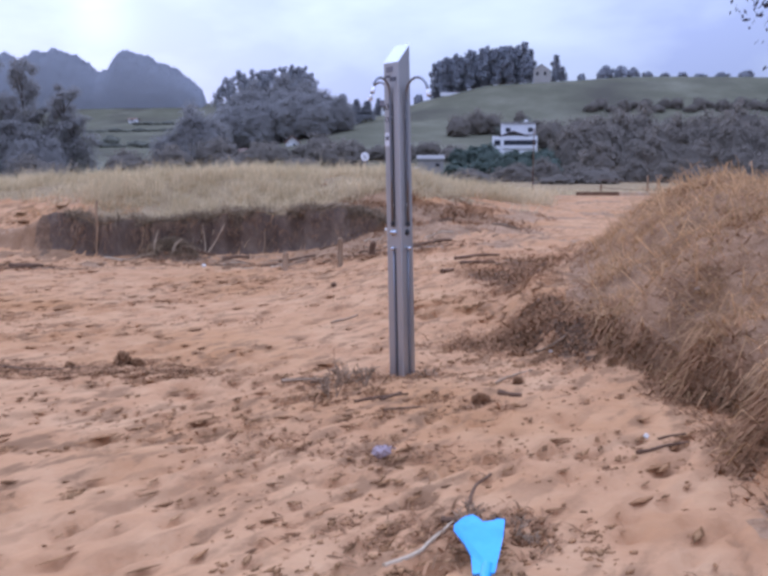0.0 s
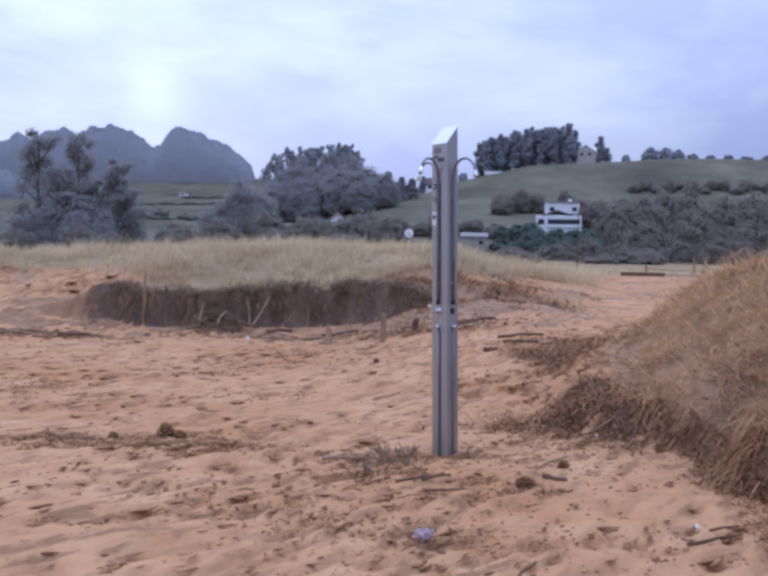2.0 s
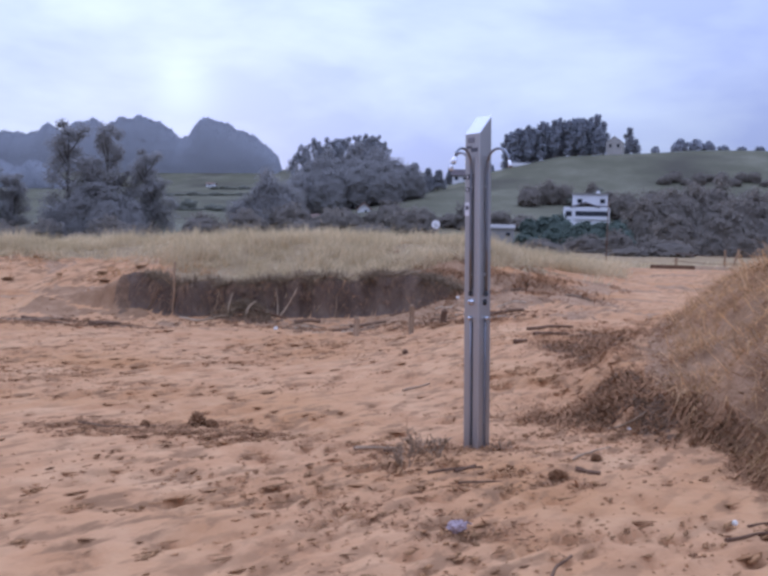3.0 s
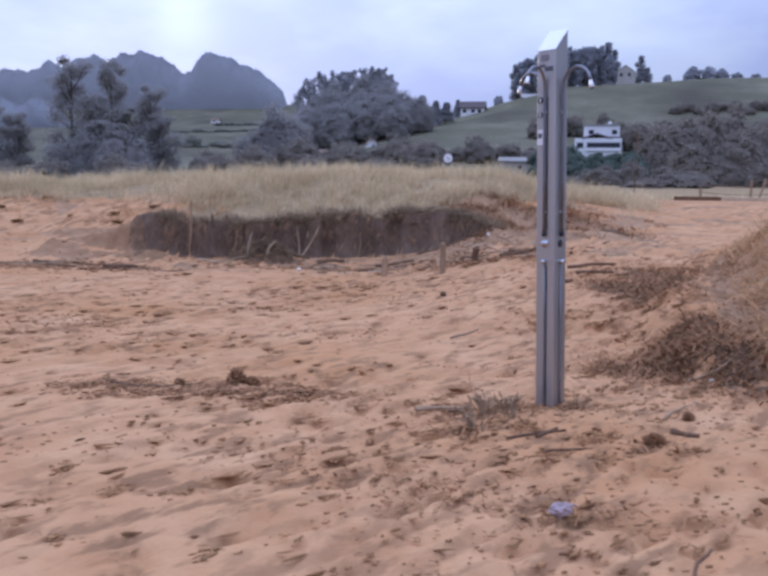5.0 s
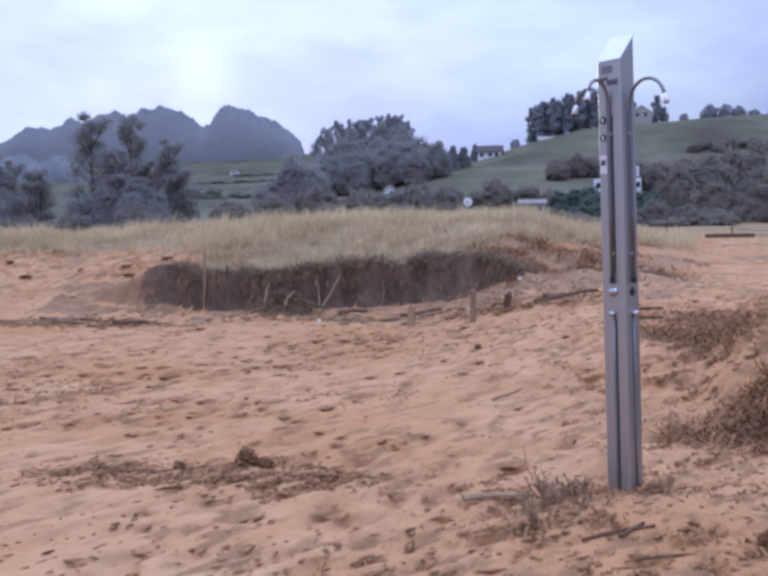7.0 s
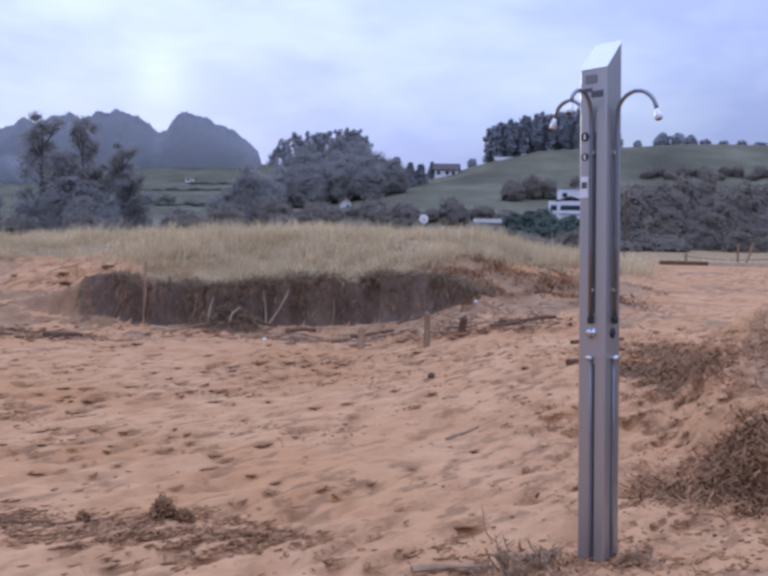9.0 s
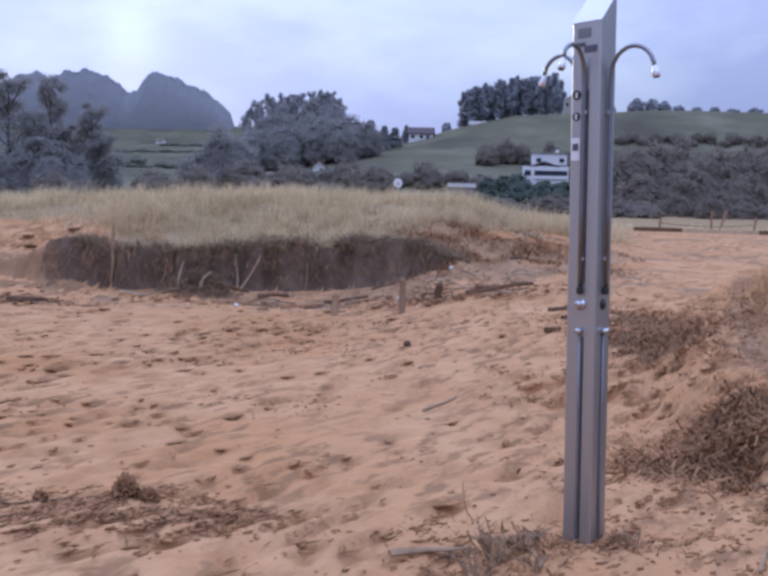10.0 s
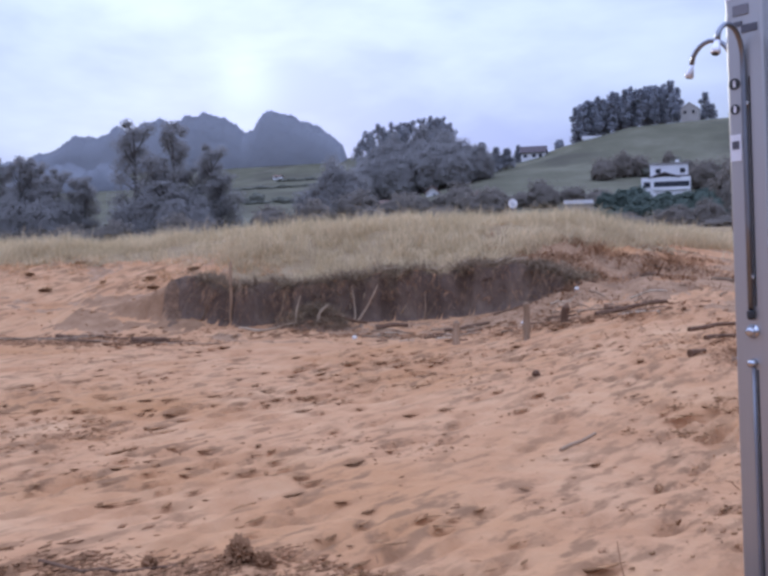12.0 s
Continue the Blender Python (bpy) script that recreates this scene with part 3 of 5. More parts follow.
        lower_strip.box((0.014, -w - 0.0015, (0.95 + foot) / 2), (0.006, 0.003, 0.95 - foot), m)
        part("dark_strip", lower_strip, BLACK, sh, "dark strip beside the pipe")
        upper = Build()
        upper.box((0.0155, -w - 0.0015, 1.62), (0.005, 0.003, 0.86), m)
        part("dark_strip", upper, BLACK, sh, "dark strip beside the pipe")
    for x, z, sx, sz, mt, lab in ((-0.010, 2.300, 0.062, 0.040, PLATE, "small grey plate"), (0.022, 2.228, 0.062, 0.030, DARKPLATE, "small dark plate"),
                                  (-0.030, 2.250, 0.05, 0.018, DARKPLATE, "small dark plate")):
        pl = Build()
        pl.box((x, -w - 0.002, z), (sx, 0.004, sz), bevel=0.001)
        part("plate", pl, mt, sh, lab)
    for z, rad in ((2.03, 0.022), (1.935, 0.019)):
        st = Build()
        st.tube([(-0.042, -w - s, z) for s in (0, 0.0025)], [rad, rad], 18)
        disc = part("pictogram", st, BLACK, sh, "round black pictogram sticker")
        br = Build()
        br.box((-0.042, -w - 0.0035, z), (0.009, 0.002, 0.024))
        part("figure_bar", br, PAPER, disc, "white bar")
    st = Build()
    st.box((-0.043, -w - 0.0015, 1.79), (0.045, 0.003, 0.10), bevel=0.0008)
    sq = part("notice", st, PAPER, sh, "small white notice")
    br = Build()
    br.box((-0.043, -w - 0.004, 1.80), (0.028, 0.002, 0.03))
    part("notice_bar", br, DARKPLATE, sq)


shower_column()


# ---- driftwood, stakes and litter on the sand ----
def stick(a, b, r, mat=None, bend=0.04, lift=0.0, name="stick", label="thin brown driftwood stick lying on the sand", category="stick", group="driftwood sticks", taper=0.6, forks=0, rest=True, flat=1.0):
    """A crooked stick from a to b; with rest it follows the ground."""
    R = random.Random(repr((a, b)))
    o = Vector((a[0], a[1], ground_z(a[0], a[1]) if rest else a[2]))
    pts, rad = [], []
    count = 9
    for k in range(count):
        s = k / (count - 1)
        x, y = a[0] + (b[0] - a[0]) * s, a[1] + (b[1] - a[1]) * s
        wob = bend * math.sin(math.pi * s) + bend * 0.3 * R.uniform(-1, 1)
        dx, dy = b[0] - a[0], b[1] - a[1]
        ln = math.hypot(dx, dy) or 1
        x, y = x - dy / ln * wob, y + dx / ln * wob
        z = ground_z(x, y) + r * 0.6 + lift * s if rest else a[2] + (b[2] - a[2]) * s
        pts.append(Vector((x, y, z)) - o)
        rad.append(r * (1 - (1 - taper) * s) * R.uniform(0.85, 1.15))
    t = thing(name, o, 0, label, category, group)
    bd = Build()
    bd.tube(pts, rad, 7, flat=flat)
    part("shaft", bd, mat or WOOD, t)
    for k in range(forks):
        s = R.randint(3, 6)
        d = Vector((R.uniform(-1, 1), R.uniform(-1, 1), R.uniform(0.0, 0.9))).normalized() * (0.22 + 0.2 * R.random()) * max((pts[-1] - pts[0]).length, 0.2)
        fb = Build()
        fb.tube([pts[s], pts[s] + d * 0.5 + Vector((0, 0, 0.01)), pts[s] + d], [rad[s] * 0.8, rad[s] * 0.6, rad[s] * 0.3], 6)
        part("twig", fb, mat or WOOD, t)
    return t


stick((-0.34, -0.93), (0.0, -0.70), 0.011, DARKWOOD, 0.02)
stick((-0.17, -0.88), (-0.05, -0.66), 0.012, DARKWOOD, 0.005)
stick((-0.12, -1.18), (0.14, -1.04), 0.008, DARKWOOD, 0.01)
stick((-0.95, -0.40), (-0.61, -0.27), 0.034, WOOD, 0.006, flat=0.5, taper=0.3, name="driftwood_slat", label="pale flat splinter of bleached wood on the sand", category="driftwood")
stick((-0.74, -0.36), (-0.64, -0.34), 0.012, DARKWOOD, 0.004)
stick((-1.02, 2.42), (-0.80, 2.88), 0.016, WOOD, 0.008)
stick((-3.30, -0.06), (-2.62, 0.02), 0.010, DARKWOOD, -0.07, label="long dark curved driftwood branch lying on the sand")
stick((-0.60, 0.10), (-0.66, 0.28), 0.004, WEED, 0.02, lift=0.15, label="thin dry stem leaning out of the sand")
stick((1.33, -1.88), (1.65, -1.66), 0.012, DARKWOOD, 0.004)
stick((1.50, -1.60), (1.68, -1.48), 0.009, DARKWOOD, 0.003)
stick((0.95, 1.00), (1.28, 1.06), 0.012, WOOD, 0.01)
stick((0.90, 1.10), (1.20, 1.17), 0.010, DARKWOOD, 0.01)
stick((0.62, -0.28), (0.92, 0.30), 0.011, WOOD, 0.03)
stick((0.10, -3.42), (0.36, -2.92), 0.011, PALEWOOD, -0.03, name="root", label="pale bleached root lying on the sand", category="root")
stick((0.30, -2.93), (0.47, -2.99), 0.014, DARKWOOD, 0.01)
stick((0.42, -2.75), (0.52, -2.45), 0.010, DARKWOOD, 0.03, lift=0.05)
stick((0.62, -0.55), (0.78, -0.60), 0.022, DARKWOOD, 0.01)
stick((-9.8, 9.45), (-8.3, 9.20), 0.028, DARKWOOD, 0.07, label="long driftwood pole at the foot of the dune")
stick((-8.1, 9.0), (-7.45, 9.0), 0.05, DARKWOOD, 0.02, label="short dark log at the foot of the dune")
stick((-6.7, 10.02), (-5.7, 10.05), 0.022, PALEWOOD, 0.02, label="pale driftwood pole at the foot of the dune")
stick((-5.2, 10.2), (-4.6, 10.5), 0.035, DARKWOOD, 0.02)
stick((-4.4, 10.3), (-3.9, 10.4), 0.05, DARKWOOD, 0.03)
stick((-3.2, 9.9), (-2.5, 10.0), 0.035, DARKWOOD, 0.02)
stick((-2.5, 10.5), (-1.9, 10.6), 0.022, DARKWOOD, 0.03)
stick((0.05, 5.30), (0.20, 5.45), 0.035, DARKWOOD, 0.01, label="stub of black driftwood on the sand")
stick((-0.9, 9.3), (0.1, 9.6), 0.04, DARKWOOD, 0.05)
stick((0.2, 7.2), (0.9, 7.7), 0.03, DARKWOOD, 0.03)
stick((0.3, 6.4), (0.8, 6.7), 0.03, DARKWOOD, 0.03)


for k in range(34):
    R = random.Random(k * 13 + 2)
    x, y, a, ln = R.uniform(-4.6, -0.2), R.uniform(9.0, 10.2), R.gauss(0, 0.35), R.uniform(0.12, 0.6)
    stick((x, y), (x + ln * math.cos(a), y + ln * math.sin(a)), R.uniform(0.008, 0.022), (PALEWOOD, WOOD, DARKWOOD, WOOD)[k % 4], 0.03,
          label=("bleached", "grey-brown", "dark", "brown")[k % 4] + " driftwood stick in the strandline below the dune", forks=k % 3 == 0)


for k, (x, ln, a) in enumerate(((-4.6, 0.35, 0.1), (-3.9, 0.5, -0.2), (-3.3, 0.3, 0.3), (-2.9, 0.6, 0.05), (-2.4, 0.4, -0.1), (-2.0, 0.5, 0.2))):
    y = float(cliff_y(np.array([x]))[0]) + 0.32
    stick((x, y), (x + ln * math.cos(a), y + ln * math.sin(a)), 0.018, PALEWOOD, 0.02, lift=0.12, label="bleached driftwood stick caught in grass on the dune edge")


for k in range(16):
    R = random.Random(k * 17 + 5)
    x, y, a, ln = R.uniform(-2.2, 1.0), R.uniform(9.6, 12.6), R.gauss(0, 0.3), R.uniform(0.15, 0.6)
    stick((x, y), (x + ln * math.cos(a), y + ln * math.sin(a)), R.uniform(0.012, 0.03), (DARKWOOD, WOOD)[k % 2], 0.03, label=("dark", "brown")[k % 2] + " driftwood stick on the bare slope beside the dune", forks=k % 4 == 0)


def stake(x, y, height, r, mat, lean=(0, 0), label="weathered wooden stake standing in the sand", name="stake", group="wooden stakes"):
    z = ground_z(x, y)
    t = thing(name, (x, y, z), 0, label, "stake", group)
    b = Build()
    R = random.Random(x * 7 + y)
    pts = [(lean[0] * s + 0.012 * R.uniform(-1, 1), lean[1] * s, -0.15 + (height + 0.15) * s) for s in (0, 0.25, 0.5, 0.75, 1)]
    b.tube(pts, [r * R.uniform(0.9, 1.12) for _ in pts], 8)
    part("shaft", b, mat, t)
    c = Build()
    c.tube([pts[-1], (pts[-1][0] + 0.01, pts[-1][1], pts[-1][2] + r * 0.7)], [r * 0.95, r * 0.4], 8)
    part("split_top", c, mat, t, "splintered top")
    return t


stake(-1.80, 8.35, 0.44, 0.046, WOOD, (0.02, 0), "stout weathered stake stump standing in the sand")
stake(-2.78, 8.45, 0.30, 0.050, WOOD, (0.03, 0), "short weathered stake stump standing in the sand")
stake(-1.33, 9.2, 0.22, 0.055, DARKWOOD, (0.02, 0), "short dark stake stump among driftwood")
stake(-6.95, 10.25, 1.05, 0.024, WOOD, (0.03, 0), "tall slim stake against the eroded dune face")
stake(2.27, 20.0, 2.0, 0.014, DARKWOOD, (0.03, 0), "tall slim grey post on the sand ramp")


def plank_fence():
    """A low edging of planks with posts behind the sand ramp."""
    for k, (a, b, mat, lab) in enumerate((((4.75, 30.1), (6.5, 29.9), DARKWOOD, "long dark plank on edge"), ((6.3, 29.0), (8.9, 28.8), PALEWOOD, "long pale plank on edge"), ((6.4, 30.4), (10.4, 30.2), DARKWOOD, "long dark plank on edge"))):
        ang = math.degrees(math.atan2(b[1] - a[1], b[0] - a[0]))
        ln = math.hypot(b[0] - a[0], b[1] - a[1])
        z = ground_z((a[0] + b[0]) / 2, a[1])
        t = thing("plank", ((a[0] + b[0]) / 2, (a[1] + b[1]) / 2, z), ang, lab + " at the top of the sand ramp", "plank", "planks on the ramp")
        bd = Build()
        bd.box((0, 0, 0.07), (ln, 0.06, 0.16), bevel=0.01)
        part("board", bd, mat, t)
    for x, y, h, lx in ((7.75, 30.9, 0.8, 0.0), (8.0, 31.0, 0.85, 0.3), (9.3, 31, 0.6, 0.1), (5.9, 31.2, 0.45, 0)):
        stake(x, y, h, 0.045, WOOD, (lx, 0), "grey leaning fence post behind the ramp", "fence_post", "fence posts")
    w = thing("wire_fence", (7.0, 31.2, ground_z(7, 31.2)), 0, "sagging fence wire between the posts", "fence")
    for z in (0.35, 0.65):
        b = Build()
        b.tube([(-1.2 + 0.45 * k, 0, z - 0.12 * math.sin(math.pi * k / 8)) for k in range(9)], 0.012, 5)
        part("wire", b, DARKWOOD, w)


plank_fence()


# dead branches standing before the dune face
def dead_branch(x, y, arms, label):
    z = ground_z(x, y)
    t = thing("dead_branch", (x, y, z), 0, label, "branch", "dead branches")
    for dx, dz, bow, r in arms:
        b = Build()
        b.tube([(dx * s + bow * math.sin(math.pi * s), 0.10 * s, -0.05 + (dz + 0.05) * s) for s in (0, 0.2, 0.4, 0.6, 0.8, 1)], [r * q for q in (0.72, 0.68, 0.62, 0.52, 0.42, 0.3)], 7)
        part("limb", b, PALEWOOD if r > 0.02 else WOOD, t)


dead_branch(-4.86, 10.65, [(0.38, 0.62, 0.03, 0.026), (-0.08, 0.60, 0.02, 0.021)], "forked pale dead branch standing against the dune face")
dead_branch(-6.2, 10.35, [(0.15, 0.52, 0.05, 0.02)], "thin bent dead branch against the dune face")
dead_branch(-5.72, 10.1, [(0.06, 0.42, -0.03, 0.022), (0.12, 0.15, 0.02, 0.03), (-0.1, 0.16, 0, 0.02)], "bleached stub of dead branches at the dune foot")
dead_branch(-5.35, 10.1, [(0.16, 0.26, -0.06, 0.04), (0.02, 0.2, 0.02, 0.025)], "bleached stub of dead branches at the dune foot")
dead_branch(-7.55, 10.3, [(0.14, 0.45, 0.04, 0.018)], "thin bent dead branch against the dune face")
dead_branch(-3.75, 10.9, [(0.02, 0.45, 0.03, 0.018), (0.2, 0.3, 0, 0.014)], "thin dead branch against the dune face")
dead_branch(-3.0, 11.0, [(0.05, 0.35, 0.03, 0.014)], "thin dead branch against the dune face")


def lump(name, x, y, size, mat, label, category, squash=0.6, group="", seed=1, sink=0.25, detail=2, rough=0.0):
    """An irregular rounded solid, half settled in the sand."""
    bm = bmesh.new()
    bmesh.ops.create_icosphere(bm, subdivisions=detail, radius=1)
    for v in bm.verts:
        q = v.co * 1.6 + Vector((seed * 3.1, seed, 0))
        v.co *= 1 + 0.35 * noise.noise(q) + 0.15 * noise.noise(q * 2.7) + rough * noise.noise(q * 6.1)
        v.co = Vector((v.co.x * size[0], v.co.y * size[1], v.co.z * size[2]))
    ob = new(name, bpy.data.meshes.new(name))
    bm.to_mesh(ob.data)
    bm.free()
    ob.data.materials.append(mat)
    ob.matrix_basis = pose(x, y, ground_z(x, y) + size[2] * (1 - 2 * sink) * 0.9, 0, 0, seed * 40)
    return tagged(ob, label, category, group)


def blue_toy():
    """A broken bright blue plastic spade blade stuck in the sand."""
    x, y = 0.455, -3.30
    t = thing("plastic_spade", (x, y, ground_z(x, y) + 0.035), -8, "broken bright blue plastic beach spade half buried in weed", "toy")
    outline = [(-0.105, 0.06), (-0.080, 0.145), (-0.048, 0.185), (-0.022, 0.168), (-0.004, 0.142), (0.02, 0.135), (0.036, 0.148), (0.058, 0.165), (0.088, 0.15), (0.096, 0.0), (0.094, -0.26), (0.012, -0.26), (-0.012, -0.13), (-0.052, -0.05), (-0.102, 0.015)]
    b = Build()
    k = len(outline)
    lift = lambda px, py: 0.05 + 0.12 * py + 1.6 * px * px
    b.add([(px, py, lift(px, py)) for px, py in outline] + [(px * 0.94, py * 0.97, lift(px, py) - 0.012) for px, py in outline],
          [tuple(range(k - 1, -1, -1)), tuple(range(k, 2 * k))] + [(j, (j + 1) % k, (j + 1) % k + k, j + k) for j in range(k)])
    part("blade", b, BLUE, t)
    h = Build()
    h.tube([(0.06, -0.2, 0.03), (0.06, -0.35, 0.0), (0.065, -0.5, -0.03)], [0.022, 0.018, 0.016], 10)
    part("handle", h, BLUE, t)


blue_toy()


def plastic_film(x, y):
    t = new("plastic_bag", None)
    bm = bmesh.new()
    bmesh.ops.create_icosphere(bm, subdivisions=3, radius=1)
    for v in bm.verts:
        q = v.co * 2.2
        f = 1 + 0.45 * noise.noise(q) + 0.3 * abs(noise.noise(q * 3.1))
        v.co = Vector((v.co.x * 0.046 * f, v.co.y * 0.034 * f, v.co.z * 0.03 * f))
    ob = new("film", bpy.data.meshes.new("film"))
    bm.to_mesh(ob.data)
    bm.free()
    ob.data.materials.append(LILAC)
    t.matrix_basis = pose(x, y, ground_z(x, y) + 0.025, 0, 0, 20)
    ob.parent = t
    b = Build()
    b.tube([(0.03, 0.0, 0.01), (0.055, 0.005, 0.022), (0.08, 0.02, 0.005)], [0.014, 0.008, 0.011], 7, flat=0.4)
    part("knot", b, LILAC, t)
    tagged(t, "crumpled pale lilac plastic bag on the sand", "litter")


plastic_film(-0.05, -2.06)
for k, (x, y, s, lab) in enumerate(((-4.5, 9.35, 0.05, "white plastic scrap on the sand"), (-1.95, 9.6, 0.05, "white plastic scrap among driftwood"), (1.44, -1.56, 0.022, "small white shell by dark sticks"),
                                    (1.12, 0.95, 0.022, "small white shell by dark sticks"), (2.25, 0.65, 0.022, "white scrap caught in bank grass"), (-3.1, 11.6, 0.07, "white scrap on the dune edge"),
                                    (-4.2, 11.4, 0.06, "white scrap on the dune edge"), (-1.2, 10.6, 0.05, "white plastic scrap among driftwood"))):
    lump("scrap", x, y, (s * 0.9, s * 0.6, s * 0.7), SHELL, lab, "litter", group="white scraps", seed=k + 1)
lump("dark_stone", -1.394, 5.057, (0.042, 0.032, 0.036), DARKWOOD, "small black lump of wood on the sand", "driftwood", seed=4)
for k, (x, y, s) in enumerate(((-2.36, 0.12, 0.10), (-2.22, 0.08, 0.06), (0.50, -0.80, 0.06), (0.78, -0.18, 0.05), (-3.15, -1.7, 0.08), (-2.75, 0.0, 0.05))):
    lump("weed_clump", x, y, (s, s * 0.6, s * 0.6), WEED, "brown tangled clump of dry seaweed on the sand", "seaweed", group="weed clumps", seed=k + 3, detail=4, rough=0.55)


for k, (x, y, s) in enumerate(((-11.5, 11.6, 0.09), (-9.5, 12.2, 0.10), (-9.2, 11.7, 0.08), (-8.6, 12.4, 0.11), (-11.7, 13.2, 0.09), (-10.5, 12.1, 0.06), (-12.2, 12.1, 0.07))):
    lump("weed_clump", x, y, (s * 1.5, s * 1.1, s * 0.28), CRUMB, "brown clump of dry weed on the sandy dune shoulder", "seaweed", group="weed clumps", seed=k + 11, detail=4, rough=0.55)


# ---- scattered crumbs, weed and grass ----
def crumbs(name, xs, ys, sizes, mat, label, flat=0.45, long=1.8, lift=0.25):
    """Many small irregular bits, each an uneven eight-sided solid."""
    n = len(xs)
    z = land(xs, ys)
    corner = np.array([(1, 0, 0), (0, 1, 0), (-1, 0, 0), (0, -1, 0), (0, 0, 1), (0, 0, -1)], float)
    v = corner[None] * (1 + 0.5 * (rng.random((n, 6, 1)) - 0.5)) + 0.25 * (rng.random((n, 6, 3)) - 0.5)
    v = v * (sizes[:, None, None] * np.array([long, 1.0, flat])[None, None])
    a = rng.normal(0.9, 0.4, n)
    ca, sa = np.cos(a)[:, None], np.sin(a)[:, None]
    x = v[..., 0] * ca - v[..., 1] * sa
    y = v[..., 0] * sa + v[..., 1] * ca
    verts = np.stack([x + xs[:, None], y + ys[:, None], v[..., 2] + (z + sizes * flat * lift)[:, None]], -1).reshape(-1, 3)
    tri = np.array([(0, 1, 4), (1, 2, 4), (2, 3, 4), (3, 0, 4), (1, 0, 5), (2, 1, 5), (3, 2, 5), (0, 3, 5)])
    faces = (tri[None] + 6 * np.arange(n)[:, None, None]).reshape(-1, 3)
    ob = new(name, raw_mesh(name, verts, faces, [mat]))
    return tagged(ob, label, "debris", kind="stuff")


def sample(count, x0, x1, y0, y1, chance):
    x, y = rng.uniform(x0, x1, count), rng.uniform(y0, y1, count)
    keep = rng.random(count) < chance(x, y)
    return x[keep], y[keep]


def patchy(x, y):
    p = ss(0.05, 0.5, fbm(x * 0.55 + 40, y * 0.8 + 3, 3)) * 0.55 + 0.05
    for px, py, sx, sy, w in ((-2.4, -0.15, 1.0, 0.35, 0.9), (-0.55, -0.45, 0.35, 0.45, 1.0), (-0.1, -2.0, 0.9, 0.35, 0.8), (0.5, -0.8, 0.4, 0.3, 0.6), (0.2, -3.1, 0.7, 0.4, 0.9), (0.9, 0.6, 0.5, 0.6, 0.9),
                              (-1.0, 9.2, 1.2, 0.5, 0.9), (-4, 9.8, 3.5, 0.4, 0.95), (-0.4, 9.5, 1.0, 0.4, 1.0), (-8.5, 9.1, 1.2, 0.3, 0.8), (0.1, 0.05, 0.3, 0.25, 0.9), (0.9, -1.9, 0.8, 0.5, 0.6), (0.3, 6.5, 0.8, 0.8, 0.7), (-3.3, -1.8, 0.4, 0.25, 0.8)):
        p = np.maximum(p, w * np.exp(-((x - px) / sx) ** 2 - ((y - py) / sy) ** 2))
    return p


# Strewn debris that also takes the place of shaded flecks between the clods.
xs, ys = sample(34000, -6, 2.2, -5.5, 8, lambda x, y: patchy(x, y) * (1 - 0.7 * ss(3, 7, y)))
crumbs("sand_crumbs", xs, ys, 0.004 + 0.014 * rng.random(len(xs)) ** 2, CRUMB, "crumbs of sand and weed strewn over the beach, also for shade flecks")
# Brown bits added in part of the hollows stand in for the shade there.
hol = np.array([p for p in HOLLOWS if rng.random() < 0.42 and p[0] > -7])
crumbs("hollow_shade_bits", hol[:, 0], hol[:, 1] + 0.01, hol[:, 2] * rng.uniform(0.2, 0.5, len(hol)), CRUMB, "brown bits added in hollows of the sand as their shade", long=4.2, flat=0.28, lift=-0.9)
xs, ys = sample(6000, -5, 2.4, -4.0, 5, lambda x, y: patchy(x, y) ** 1.6 * 0.9)
crumbs("weed_bits", xs, ys, 0.005 + 0.014 * rng.random(len(xs)) ** 2, WEED, "dark bits of dry seaweed strewn over the beach", long=2.6, flat=0.5)
xs, ys = sample(9000, -11, 2.5, 5, 11.5, lambda x, y: patchy(x, y) * 0.4)
crumbs("far_weed_bits", xs, ys, 0.006 + 0.016 * rng.random(len(xs)) ** 2, CRUMB, "dark bits of weed and wood below the dune", long=2.2, flat=0.5)


def fibres(name, xs, ys, length, width, mat, label, up=0.3, droop=0.5, turn=None, category="grass", zs=None, wind=(0, 0)):
    """Narrow bent blades or twigs, each two quads long, standing or lying on the ground."""
    n = len(xs)
    z = (land(xs, ys) if zs is None else zs) - 0.01
    a = rng.uniform(0, 2 * math.pi, n) if turn is None else turn
    tilt = np.clip(rng.normal(up, 0.22, n), 0.02, 1.5)
    d = np.stack([np.cos(a) * np.cos(tilt) + wind[0], np.sin(a) * np.cos(tilt) + wind[1], np.sin(tilt)], -1)
    d /= np.linalg.norm(d, axis=1)[:, None]
    face = rng.uniform(0, math.pi, n)
    s = np.stack([np.cos(face), np.sin(face), 0 * face], -1) * (width * (0.6 + 0.8 * rng.random(n)))[:, None]
    p0 = np.stack([xs, ys, z], -1)
    p1 = p0 + d * (length * 0.55)[:, None]
    d2 = d * np.array([1.25, 1.25, 1]) - np.array([0, 0, 1]) * (droop * (0.4 + rng.random(n)))[:, None]
    p2 = p1 + d2 * (length * 0.45)[:, None]
    verts = np.stack([p0 - s, p0 + s, p1 - s * 0.8, p1 + s * 0.8, p2 - s * 0.15, p2 + s * 0.15], 1).reshape(-1, 3)
    q = np.array([(0, 1, 3, 2), (2, 3, 5, 4)])
    faces = (q[None] + 6 * np.arange(n)[:, None, None]).reshape(-1, 4)
    ob = new(name, raw_mesh(name, verts, faces, [mat]))
